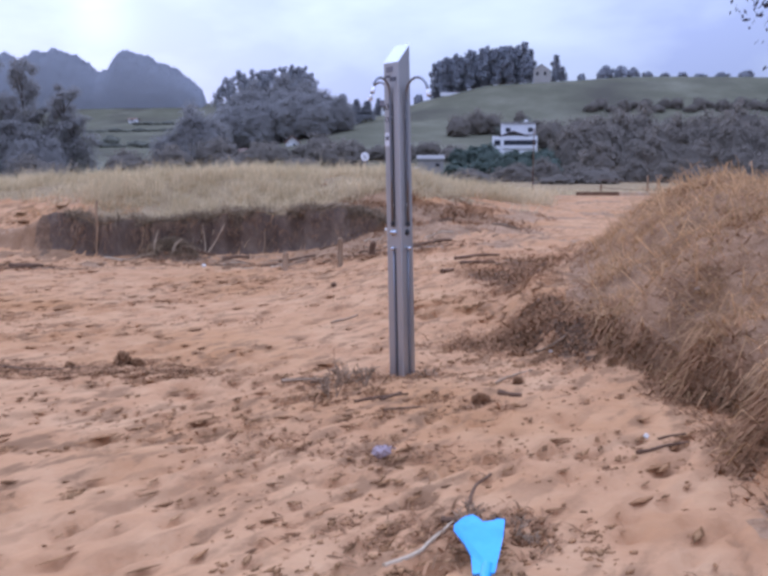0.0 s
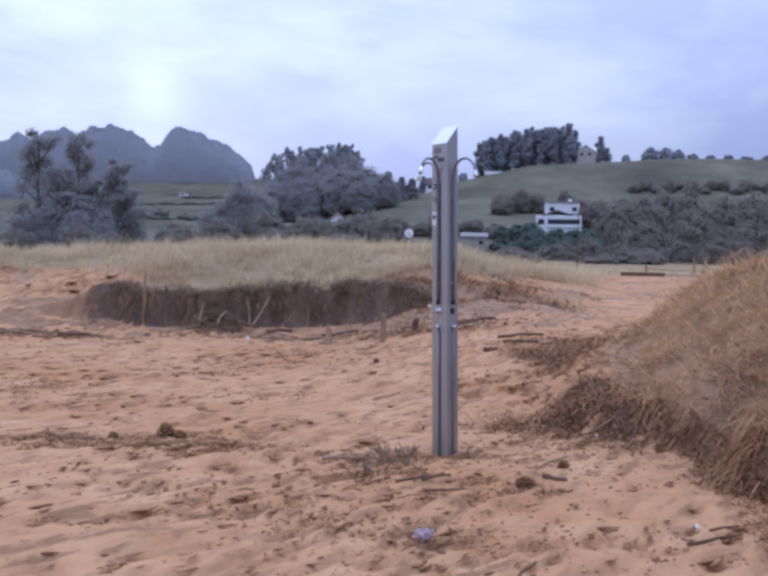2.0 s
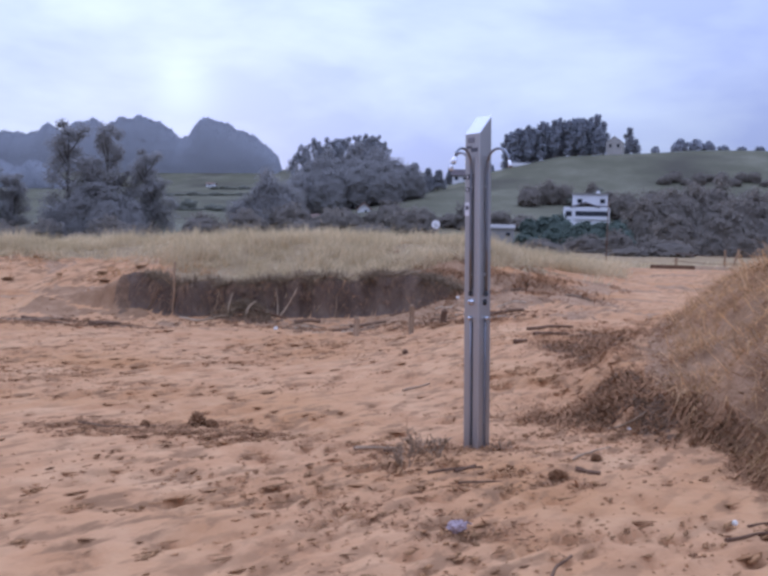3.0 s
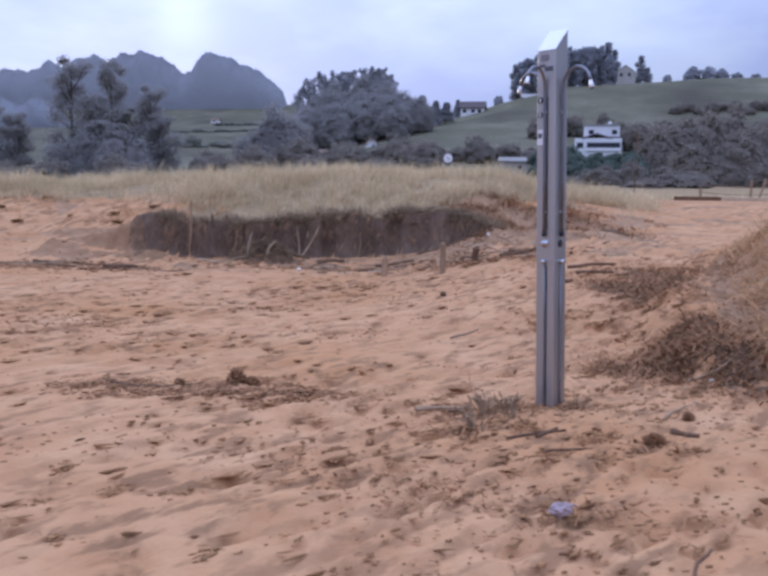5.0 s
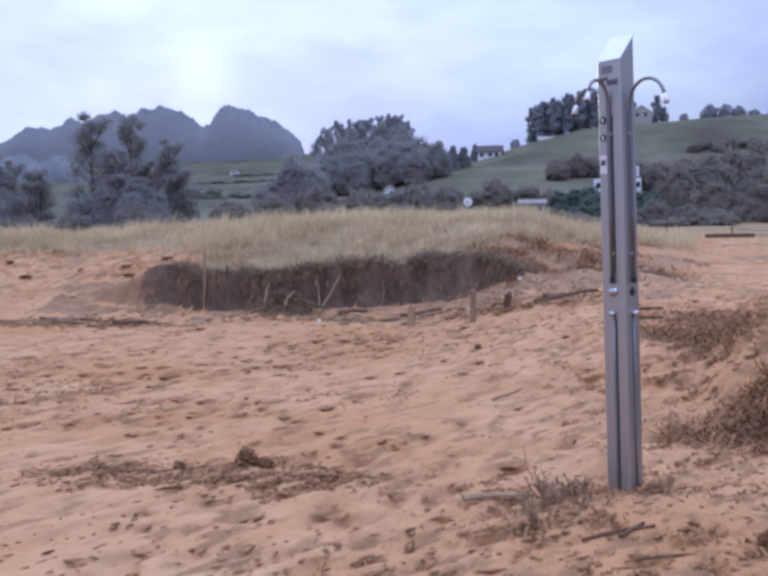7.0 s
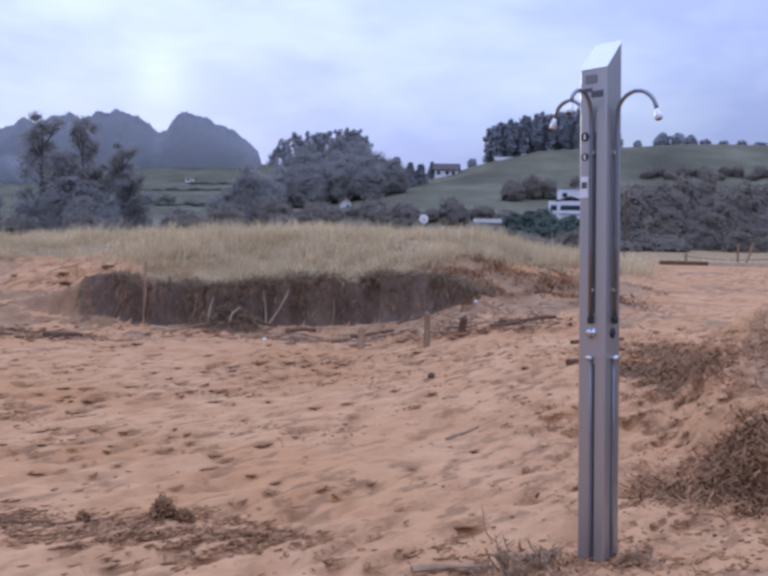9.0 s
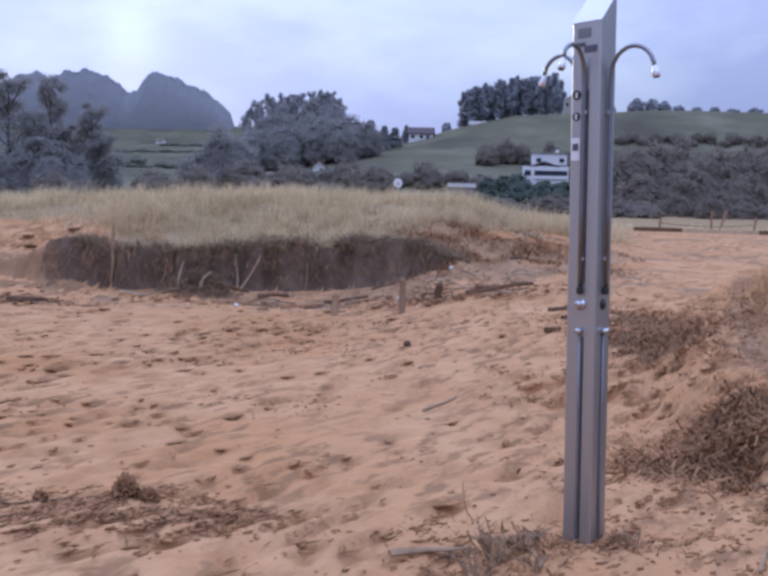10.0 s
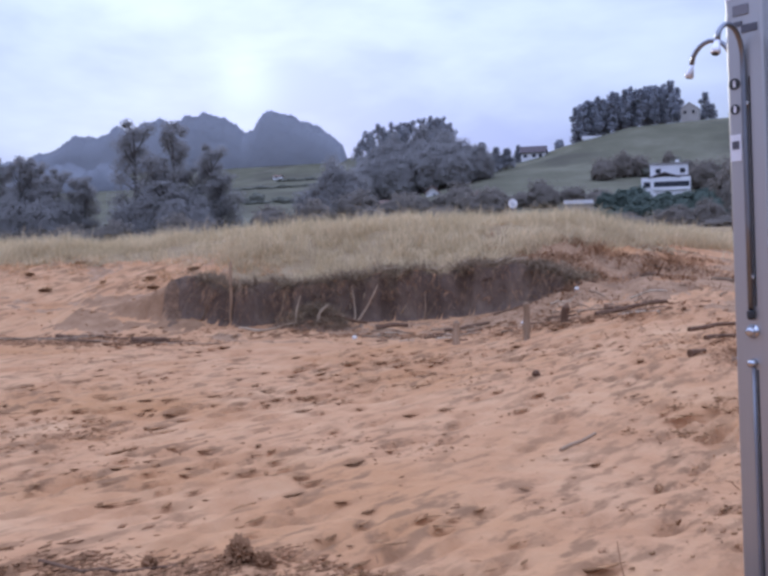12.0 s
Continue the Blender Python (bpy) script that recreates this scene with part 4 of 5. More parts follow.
    return tagged(ob, label, category, kind="stuff")


def tufts(count, per, spread_r, x0, x1, y0, y1, chance):
    tx, ty = sample(count, x0, x1, y0, y1, chance)
    x = np.repeat(tx, per) + rng.normal(0, spread_r, len(tx) * per)
    y = np.repeat(ty, per) + rng.normal(0, spread_r, len(tx) * per)
    return x, y, np.repeat(rng.random(len(tx)), per)


# marram grass on the dune behind its eroded face
xs, ys, v = tufts(10500, 18, 0.09, -24, 3.5, 10.4, 20, lambda x, y: ss(0.1, 0.9, y - cliff_y(x) - 1.9 * ss(-6.3, -9, x) - 2.3 * ss(-3.1, -1.5, x) - 2.5 * ss(-1, 2, x) + 0.5 * fbm(x * 1.3, y * 1.3, 2)) * (x < 2.6) * ss(-0.55, 0.1, fbm(x * 0.6, y * 0.6, 2)))
fibres("marram_grass", xs, ys, (0.20 + 0.46 * v * rng.random(len(xs))) * (0.55 + 0.9 * ss(-0.45, 0.5, fbm(xs * 0.75 + 2, ys * 0.75, 2))), 0.006, MARRAM, "yellow-green marram grass covering the dune", up=1.05, droop=0.45, wind=(0.15, -0.05))
xs, ys, v = tufts(1000, 34, 0.13, -24, 2.0, 10.8, 18, lambda x, y: ss(0.5, 1.5, y - cliff_y(x) - 1.9 * ss(-6.3, -9, x) - 2.3 * ss(-3.1, -1.5, x)) * ss(-0.2, 0.35, fbm(x * 0.8 + 3, y * 0.8, 2)))
fibres("tall_marram", xs, ys, 0.34 + 0.42 * v * rng.random(len(xs)), 0.006, MARRAM, "taller fluffy tufts of pale marram on the dune", up=1.15, droop=0.6, wind=(0.2, -0.05))
xs, ys, v = tufts(3600, 12, 0.14, -60, 40, 17.5, 36, lambda x, y: 0.8 * ((x < 2.4) | (y > 31.5)))
fibres("back_dune_grass", xs, ys, 0.25 + 0.25 * v, 0.014, MARRAM, "yellowed grass on the back of the dune", up=1.05, droop=0.4)
xs, ys, v = tufts(420, 14, 0.07, -14, -6.2, 10.6, 13.6, lambda x, y: 0.5 * ss(0.2, 1.2, y - cliff_y(x)) * ss(-0.1, 0.3, fbm(x * 1.1, y * 1.1 + 4, 2)))
fibres("shoulder_grass", xs, ys, 0.10 + 0.16 * v, 0.006, STRAW, "sparse dry tufts on the bare sandy shoulder", up=0.8, droop=0.7)
xs, ys = sample(360, -14, -6.0, 10.2, 13.6, lambda x, y: 0.2 + 0.8 * ss(0.1, 0.5, fbm(x * 0.9 + 7, y * 1.2, 2)))
crumbs("shoulder_bits", xs, ys, 0.012 + 0.03 * rng.random(len(xs)) ** 2, CRUMB, "brown weed bits on the sandy dune shoulder", long=2.4, flat=0.5)
xs, ys, v = tufts(1900, 18, 0.10, -3.2, 2.2, 10.2, 15.6, lambda x, y: np.exp(-((x + 0.7) / 1.7) ** 2 - ((y - 12.8) / 1.6) ** 2) * ss(-0.3, 0.3, fbm(x * 2.2 + 9, y * 1.6 + 4, 2)))
fibres("slope_tufts", xs, ys, 0.08 + 0.20 * v, 0.007, WEED, "brown dead tufts on the bare slope beside the dune", up=0.6, droop=0.8)
# dark roots and dead grass hanging over the eroded face
hx = rng.uniform(-7.8, -1.2, 650)
hz_y = cliff_y(hx) + rng.uniform(-0.02, 0.16, len(hx))
hz = land(hx, hz_y + 0.12) - rng.random(len(hx)) ** 1.5 * 0.55
fibres("hanging_roots", hx, cliff_y(hx) - 0.02 - 0.05 * rng.random(len(hx)), 0.10 + 0.26 * rng.random(len(hx)) ** 2, 0.005, WEED, "dark roots and dead grass hanging over the eroded dune face", up=0.15, droop=1.5,
       turn=rng.normal(-math.pi / 2, 0.6, len(hx)), zs=np.maximum(hz, land(hx, cliff_y(hx) - 0.25) + 0.1), category="roots")
xs, ys, v = tufts(2600, 16, 0.06, -7.7, -1.0, 10.2, 12.8, lambda x, y: (y > cliff_y(x) + 0.10) * (y < cliff_y(x) + 0.7) * ss(-0.5, 0.3, fbm(x * 1.7, y * 0.5, 2)))
fibres("edge_grass", xs, ys, 0.18 + 0.34 * v * v, 0.006, EDGE, "dead brown grass along the dune edge", up=0.5, droop=1.15, turn=rng.normal(-math.pi / 2, 1.0, len(xs)))
# matted dead grass and litter over the bank
xs, ys, v = tufts(7000, 14, 0.07, 0.3, 6.5, -7.5, 10, lambda x, y: ss(0.0, 0.45, x - mound_foot(y) + 0.3 * fbm(x * 1.5, y * 1.5, 2)))
fibres("bank_grass", xs, ys, 0.08 + 0.28 * v * rng.random(len(xs)), 0.0048, STRAW, "matted dead grass over the debris bank", up=0.42, droop=0.8, turn=rng.normal(-2.4, 1.7, len(xs)))
xs, ys, v = tufts(4200, 12, 0.10, 0.0, 4.0, -7.5, 9, lambda x, y: ss(-0.12, 0.12, x - mound_foot(y)) * (1 - 0.9 * ss(0.2, 0.6, x - mound_foot(y))) * ss(-0.35, 0.25, fbm(x * 1.1 + 5, y * 1.1, 2)))
fibres("bank_twigs", xs, ys, 0.07 + 0.20 * v * rng.random(len(xs)), 0.0055, WEED, "dark tangle of twigs and roots along the foot of the bank", up=0.25, droop=0.6, category="twigs")
xs, ys, v = tufts(500, 16, 0.05, -6.2, -4.8, 10.0, 10.7, lambda x, y: np.exp(-((x + 5.45) / 0.5) ** 2 - ((y - 10.3) / 0.25) ** 2))
fibres("slump_grass", xs, ys, 0.10 + 0.16 * v, 0.005, EDGE, "dead grass on a slumped clod at the dune foot", up=0.5, droop=1.0)
bx, by = [], []
for px, py, sx, sy, n in TANGLES:
    bx.append(rng.normal(px, sx, n)), by.append(rng.normal(py, sy, n))
xs, ys = np.concatenate(bx), np.concatenate(by)
pick = rng.random(len(xs)) < 0.35
crumbs("root_soil", xs[pick] + rng.normal(0, 0.04, pick.sum()), ys[pick] + rng.normal(0, 0.04, pick.sum()), 0.004 + 0.013 * rng.random(pick.sum()) ** 2, WEED, "dark crumbled soil and weed under the roots", long=2.0, flat=0.5)
xs, ys = np.concatenate([xs, xs + rng.normal(0, 0.06, len(xs))]), np.concatenate([ys, ys + rng.normal(0, 0.06, len(ys))])
fibres("root_tangle", xs, ys, 0.04 + 0.15 * rng.random(len(xs)) ** 1.5, 0.0058, WEED, "dark tangled roots and twigs spilling from the bank", up=0.35, droop=0.8, category="roots")
xs, ys = sample(2600, 0.6, 5.5, -2.5, 8, lambda x, y: ss(0.1, 0.5, x - mound_foot(y)))
fibres("bank_stems", xs, ys, 0.25 + 0.40 * rng.random(len(xs)), 0.0055, STRAW, "long pale dead grass stems arching over the bank", up=0.75, droop=1.1, turn=rng.normal(-2.3, 0.8, len(xs)))
xs, ys, v = tufts(1500, 14, 0.09, 0.8, 5.0, -3.0, 8, lambda x, y: ss(0.1, 0.5, x - mound_foot(y)) * ss(0.02, 0.4, fbm(x * 1.4 + 21, y * 1.4, 2)))
fibres("bank_dead_twigs", xs, ys, 0.07 + 0.20 * v, 0.006, WEED, "dark dead twigs in patches over the bank", up=0.4, droop=0.9, category="twigs")
# stems hanging over the worn lip of the bank
ly = rng.uniform(-2.2, 1.4, 420)
lx = mound_foot(ly) + rng.uniform(0.02, 0.34, len(ly))
fibres("lip_stems", lx, ly, 0.10 + 0.22 * rng.random(len(lx)), 0.0055, STRAW, "pale dead stems hanging over the worn lip of the bank", up=0.45, droop=1.7, turn=rng.normal(-2.6, 0.55, len(lx)))
ly = rng.uniform(-2.2, 1.4, 2600)
lx = mound_foot(ly) + rng.uniform(-0.01, 0.20, len(ly))
fibres("lip_roots", lx, ly, 0.06 + 0.15 * rng.random(len(lx)), 0.006, WEED, "dark roots under the worn lip of the bank", up=0.2, droop=1.4, turn=rng.normal(-2.7, 0.6, len(lx)), category="roots")
# small tangles of weed and twigs on the sand
tx, ty = [], []
for px, py, sx, sy, n in ((-0.50, -0.35, 0.22, 0.20, 320), (-0.62, -0.75, 0.10, 0.18, 110), (-2.4, -0.1, 0.65, 0.16, 420), (0.02, -0.02, 0.16, 0.12, 330), (-0.30, -0.08, 0.14, 0.10, 260), (0.5, -0.82, 0.14, 0.08, 140), (0.25, -3.1, 0.30, 0.18, 420), (0.53, -2.92, 0.11, 0.08, 420),
                          (-0.1, -2.0, 0.4, 0.14, 180), (0.3, 6.3, 0.6, 0.6, 300), (-1.0, 9.3, 0.8, 0.3, 420), (-8.3, 9.1, 0.9, 0.15, 300), (-4.2, 10.1, 2.4, 0.2, 420), (-1.5, 10.5, 0.6, 0.3, 260), (-0.85, -1.7, 0.4, 0.15, 90), (-3.3, -1.75, 0.2, 0.08, 110), (0.5, 1.6, 0.4, 0.5, 420)):
    n = int(n * 1.8)
    tx.append(rng.normal(px, sx, n)), ty.append(rng.normal(py, sy, n))
xs, ys = np.concatenate(tx), np.concatenate(ty)
fibres("weed_tangles", xs, ys, 0.025 + 0.075 * rng.random(len(xs)) + 0.06 * ss(5, 9, ys), 0.006 + 0.003 * ss(5, 9, ys), WEED, "dark tangles of twigs and dry weed lying on the sand", up=0.3, droop=0.5, category="seaweed")


xs = np.concatenate([rng.normal(-9.2, 0.9, 1000), rng.normal(-4.0, 2.0, 420), rng.normal(-1.2, 0.6, 260)])
ys = np.concatenate([rng.normal(8.95, 0.26, 1000), rng.normal(9.75, 0.16, 420), rng.normal(9.2, 0.2, 260)])
crumbs("strandline_weed", xs, ys, 0.012 + 0.026 * rng.random(len(xs)) ** 2, WEED, "dark seaweed in the strandline below the dune", long=3.0, flat=0.5)
for k in range(12):
    R = random.Random(k * 7 + 1)
    x, y, a, ln = R.uniform(-11, -7.4), R.uniform(8.7, 9.2), R.gauss(0, 0.15), R.uniform(0.3, 1.1)
    stick((x, y), (x + ln * math.cos(a), y + ln * math.sin(a)), R.uniform(0.012, 0.03), (WOOD, DARKWOOD)[k % 2], 0.04, label=("brown", "dark")[k % 2] + " driftwood stick in the strandline below the dune")


def dead_plant(x, y, w, h, stems, label):
    """A small dead plant: a fan of forked, brittle stems from one root."""
    R = random.Random(repr((x, y)))
    t = thing("dead_plant", (x, y, ground_z(x, y)), 0, label, "plant", "dead plants")
    for k in range(stems):
        a = R.uniform(0, 2 * math.pi)
        out, up = w * R.uniform(0.25, 1.0), h * R.uniform(0.45, 1.0)
        root = Vector((0.25 * w * math.cos(a), 0.25 * w * math.sin(a), -0.02))
        tip = Vector((out * math.cos(a), out * math.sin(a), up))
        mid = root.lerp(tip, 0.5) + Vector((R.uniform(-1, 1), R.uniform(-1, 1), 0.8)) * 0.018
        b = Build()
        b.tube([root, mid, tip], [0.0045, 0.0035, 0.0018], 5)
        for j in range(4):
            f = mid.lerp(tip, j / 4)
            d = Vector((R.uniform(-1, 1), R.uniform(-1, 1), R.uniform(-0.1, 1))).normalized() * h * R.uniform(0.18, 0.4)
            b.tube([f, f + d * 0.6, f + d], [0.003, 0.0024, 0.0014], 4)
        part("stem", b, WOOD, t)


for x, y, w, h, n in ((-0.50, -0.30, 0.16, 0.15, 18), (-0.36, -0.20, 0.12, 0.12, 14), (-0.58, -0.52, 0.12, 0.11, 12), (-0.52, -0.74, 0.13, 0.09, 12), (-0.34, -0.42, 0.10, 0.08, 9), (0.12, -0.06, 0.10, 0.07, 9)):
    dead_plant(x, y, w, h, n, "small brown dead plant with brittle twigs beside the shower")
for x, y, w, h, n in ((0.44, -3.04, 0.13, 0.11, 14), (0.58, -3.06, 0.12, 0.09, 12), (0.70, -3.16, 0.10, 0.06, 8)):
    dead_plant(x, y, w, h, n, "small brown dead plant with brittle twigs beside the blue spade")
xs, ys, v = tufts(110, 50, 0.09, -3.6, -1.6, -0.6, 0.35, lambda x, y: np.exp(-((x + 2.5) / 0.7) ** 2 - ((y + 0.12) / 0.25) ** 2))
crumbs("weed_band", xs, ys, 0.004 + 0.013 * rng.random(len(xs)) ** 2, WEED, "dark crumbled seaweed strewn in a band", long=2.6, flat=0.5)
xs, ys, v = tufts(380, 26, 0.045, -5.0, 2.0, -4.2, 4.0, lambda x, y: 0.9 * ss(0.0, 0.4, fbm(x * 0.5 + 11, y * 0.9 + 2, 2)) * (x < mound_foot(y)))
crumbs("crumb_patches", xs, ys + 0.2 * (xs - np.round(xs)), 0.004 + 0.013 * rng.random(len(xs)) ** 2, CRUMB, "brown crumbs of weed and sand lying in loose patches", long=2.2, flat=0.45)


# ---- trees ----
def ball(n):
    """Unit directions and quads of a cube-sphere, n squares to a side."""
    vs, qs = [], []
    for axis in range(3):
        for sign in (-1, 1):
            n0 = len(vs)
            for i in range(n + 1):
                for j in range(n + 1):
                    p = [0, 0, 0]
                    p[axis], p[(axis + 1) % 3], p[(axis + 2) % 3] = sign, math.tan((2 * i / n - 1) * math.pi / 4), math.tan((2 * j / n - 1) * math.pi / 4)
                    vs.append(Vector(p).normalized())
            for i in range(n):
                for j in range(n):
                    quad = (n0 + i * (n + 1) + j, n0 + (i + 1) * (n + 1) + j, n0 + (i + 1) * (n + 1) + j + 1, n0 + i * (n + 1) + j + 1)
                    qs.append(quad if sign > 0 else quad[::-1])
    return vs, np.array(qs)


def leafy_hull(width, low, high, seed, count, size, grid, lumps=0.15, peak=0.0):
    """A closed, lumpy body of foliage with small leaves standing all over it."""
    def place(d, swell):
        o = Vector((seed * 3.7, seed * 1.3, seed))
        f = swell * (1 + lumps * noise.noise(d * 1.9 + o) + 0.5 * lumps * noise.noise(d * 4.3 + o) + 0.25 * lumps * noise.noise(d * 9 + o))
        w = f * width / 2 * (1 - peak * max(d.z, 0) ** 1.5)
        if d.z < 0:
            w /= max(math.hypot(d.x, d.y), 0.45) ** 0.85
        return (d.x * w, d.y * w, (low + high) / 2 + d.z * f * (high - low) / 2)
    dirs, q = ball(grid)
    v = np.array([place(d, 0.965) for d in dirs])
    d = rng.normal(0, 1, (count, 3))
    d /= np.linalg.norm(d, axis=1)[:, None]
    p = np.array([place(Vector(k), sw) for k, sw in zip(d, rng.uniform(0.96, 1.06, count) + 0.07 * (rng.random(count) < 0.12))])
    out = d * np.array([1, 1, 0.4]) + np.array([0, 0, 0.45]) + rng.normal(0, 0.18, (count, 3))
    out /= np.linalg.norm(out, axis=1)[:, None]
    a = np.cross(out, rng.normal(0, 1, (count, 3)))
    a /= np.linalg.norm(a, axis=1)[:, None]
    b = np.cross(out, a)
    sz = 1.15 * size * (0.5 + rng.random((count, 1)))
    lv = np.stack([p - a * sz, p + b * sz * 0.6, p + a * sz, p - b * sz * 0.6], 1).reshape(-1, 3)
    return np.concatenate([v, lv]), np.concatenate([q, np.arange(4 * count).reshape(-1, 4) + len(v)])


def leaf_cloud(centres, radii, per, size, squash=1.0, shell=0.55):
    """Small leaf clumps scattered through rounded masses: arrays of verts and quads."""
    centres, radii = np.asarray(centres, float), np.asarray(radii, float)
    n = len(centres) * per
    c, r = np.repeat(centres, per, 0), np.repeat(radii, per)
    d = rng.normal(0, 1, (n, 3))
    d /= np.linalg.norm(d, axis=1)[:, None]
    d *= (shell + (1.3 - shell) * rng.random((n, 1)) ** 0.8)
    p = c + d * r[:, None] * np.array([1, 1, squash])
    out = 0.4 * d + 0.5 * p / (np.abs(p).max() + 0.01) * np.array([1, 1, 0]) + np.array([0, 0, 0.45]) + rng.normal(0, 0.22, (n, 3))
    out /= np.linalg.norm(out, axis=1)[:, None]
    a = np.cross(out, rng.normal(0, 1, (n, 3)))
    a /= np.linalg.norm(a, axis=1)[:, None]
    b = np.cross(out, a)
    s = size * (0.5 + rng.random((n, 1)))
    v = np.stack([p - a * s, p + b * s * 0.55, p + a * s, p - b * s * 0.55], 1).reshape(-1, 3)
    return v, np.arange(4 * n).reshape(-1, 4)


def tree(name, at, height, width, leaf, label, style="round", clumps=16, per=60, leaf_size=0.35, bark=None, group="", category="tree", puff=1.0):
    """A tapered trunk with limbs and a crown of many small clumps."""
    R = random.Random(repr(at) + name)
    t = thing(name, at, R.uniform(0, 360), label, category, group)
    bare = {"round": 0.22, "tall": 0.08, "conifer": 0.12, "stem": 0.5, "bush": 0.05}[style]
    trunk = Build()
    lean = (R.uniform(-0.04, 0.04) * height, R.uniform(-0.04, 0.04) * height)
    r0 = max(0.018 * height, 0.08)
    trunk.tube([(lean[0] * s * s, lean[1] * s * s, -0.3 + (height * 0.86 + 0.3) * s) for s in (0, 0.15, 0.35, 0.6, 0.85, 1)], [r0 * 1.4, r0, r0 * 0.85, r0 * 0.6, r0 * 0.35, r0 * 0.12], 7)
    centres, radii = [], []
    for k in range(clumps):
        s = (k + R.random()) / clumps
        z = height * (bare + (0.93 - bare) * s)
        u = s
        if style == "round":
            reach = width / 2 * math.sqrt(max(1 - (2 * u - 0.9) ** 2, 0.08)) * R.uniform(0.35, 0.85)
        elif style == "conifer":
            reach = width / 2 * (1.02 - u) * R.uniform(0.3, 0.8)
        else:
            reach = width / 2 * (0.55 + 0.45 * math.sin(math.pi * min(u * 1.15, 1))) * R.uniform(0.25, 0.85)
        a = R.uniform(0, 2 * math.pi)
        c = (reach * math.cos(a) + lean[0] * s * s, reach * math.sin(a) + lean[1] * s * s, z)
        centres.append(c)
        radii.append(puff * width * R.uniform(0.16, 0.25) * (0.65 if style == "conifer" else 1) * (1.15 - 0.5 * u))
        if k % 2 == 0:
            trunk.tube([(lean[0] * s * s * 0.6, lean[1] * s * s * 0.6, z * 0.78), ((c[0]) * 0.55, c[1] * 0.55, z * 0.88), c], [r0 * 0.4, r0 * 0.28, r0 * 0.08], 5)
    part("trunk", trunk, bark or BARK, t)
    v, q = leaf_cloud(centres, radii, int(per * (0.8 if style in ("round", "bush") else 1)), leaf_size, 0.8, 0.25)
    if style in ("round", "bush"):
        v2, q2 = leafy_hull(width * 0.78, height * bare * 0.3, height * 0.82, sum(map(ord, name)) % 37, clumps * per // 2, leaf_size, 14 if height > 5 else 9, 0.18 if height > 5 else 0.34, 0.22 if name.startswith("dark") else 0.0)
        v, q = np.concatenate([v, v2]), np.concatenate([q, q2 + len(v)])
    crown = new("crown", raw_mesh("crown", v, q, [leaf], smooth=True))
    crown.parent = t
    return t


def copies(proto, places, label=""):
    for x, y, z, turn, sx, sz in places:
        c = copy_thing(proto, pose(x, y, z, 0, 0, turn) @ Matrix.Diagonal((sx, sx, sz, 1)))
        if label:
            tagged(c, label)


def on(x, y):
    return float(land(np.array([x]), np.array([y]), False)[0])


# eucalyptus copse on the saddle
euc = tree("eucalyptus_tree", (-50.5, 220, on(-50.5, 220)), 21.2, 11.0, HAZED_COPSE_LEAF, "tall eucalyptus in a domed copse, leaf colour lightened for haze", "stem", 34, 110, 0.26, PALEBARK, "copse trees", puff=0.60)
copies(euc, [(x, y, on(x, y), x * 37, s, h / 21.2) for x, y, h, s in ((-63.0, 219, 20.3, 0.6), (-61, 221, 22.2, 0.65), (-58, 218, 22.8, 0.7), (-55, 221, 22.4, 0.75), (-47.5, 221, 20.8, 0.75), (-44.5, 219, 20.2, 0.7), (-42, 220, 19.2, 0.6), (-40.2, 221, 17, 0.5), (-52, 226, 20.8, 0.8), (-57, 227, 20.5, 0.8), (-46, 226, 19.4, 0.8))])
broad = tree("broadleaf_tree", (-52, 205, on(-52, 205)), 15, 13, HAZED_MID_LEAF, "dark rounded broadleaf tree below the copse", "round", 34, 130, 0.28, BARK, "valley trees")
copies(broad, [(x, y, on(x, y) - 0.5, x * 23, s, h / 15) for x, y, h, s in ((-60, 206, 12, 0.9), (-45, 205, 13.5, 1), (-39, 207, 13, 0.9), (-34, 205, 11, 0.8), (-52, 212, 18, 1.0), (-58, 211, 16, 0.9), (-46, 213, 18, 0.9), (-41, 212, 15.5, 0.8), (-56, 198, 12, 1), (-48, 196, 11, 1), (-41, 198, 12, 1), (-30, 200, 9, 0.7), (-64, 204, 11, 0.7), (-35, 196, 10, 0.9))])
conifer = tree("conifer_tree", (-31.6, 220, on(-31.6, 220)), 8.6, 6.5, HAZED_COPSE_LEAF, "dark pointed conifer beside the copse", "conifer", 60, 130, 0.24, BARK, "conifers", puff=1.25)
copies(conifer, [(x, y, on(x, y), x * 11, s, h / 8.6) for x, y, h, s in ((-29.0, 224, 6.5, 0.8), (-26.5, 226, 5.5, 0.9), (-25.2, 243, 5.0, 0.55))])

# tall ragged trees behind the left of the dune
ragged = tree("ragged_tree", (-66.0, 110, on(-66, 110)), 18.6, 9.0, HAZED_MID_LEAF, "tall ragged dark tree behind the dune", "tall", 36, 320, 0.17, BARK, "ragged trees", puff=0.85)
copies(ragged, [(x, y, on(x, y), x * 17, s, h / 18.6) for x, y, h, s in ((-60.6, 111, 18.0, 0.8), (-63.8, 113, 13, 0.8), (-54.2, 110, 13.8, 0.75), (-57.5, 112, 11, 0.9), (-52.5, 109, 9.5, 0.8), (-60, 107, 9, 1.1))])
dark = tree("dark_round_tree", (-77, 106, on(-77, 106) - 0.5), 8.0, 7.0, HAZED_MID_LEAF, "dark rounded tree behind the dune", "round", 32, 150, 0.16, BARK, "dune trees")
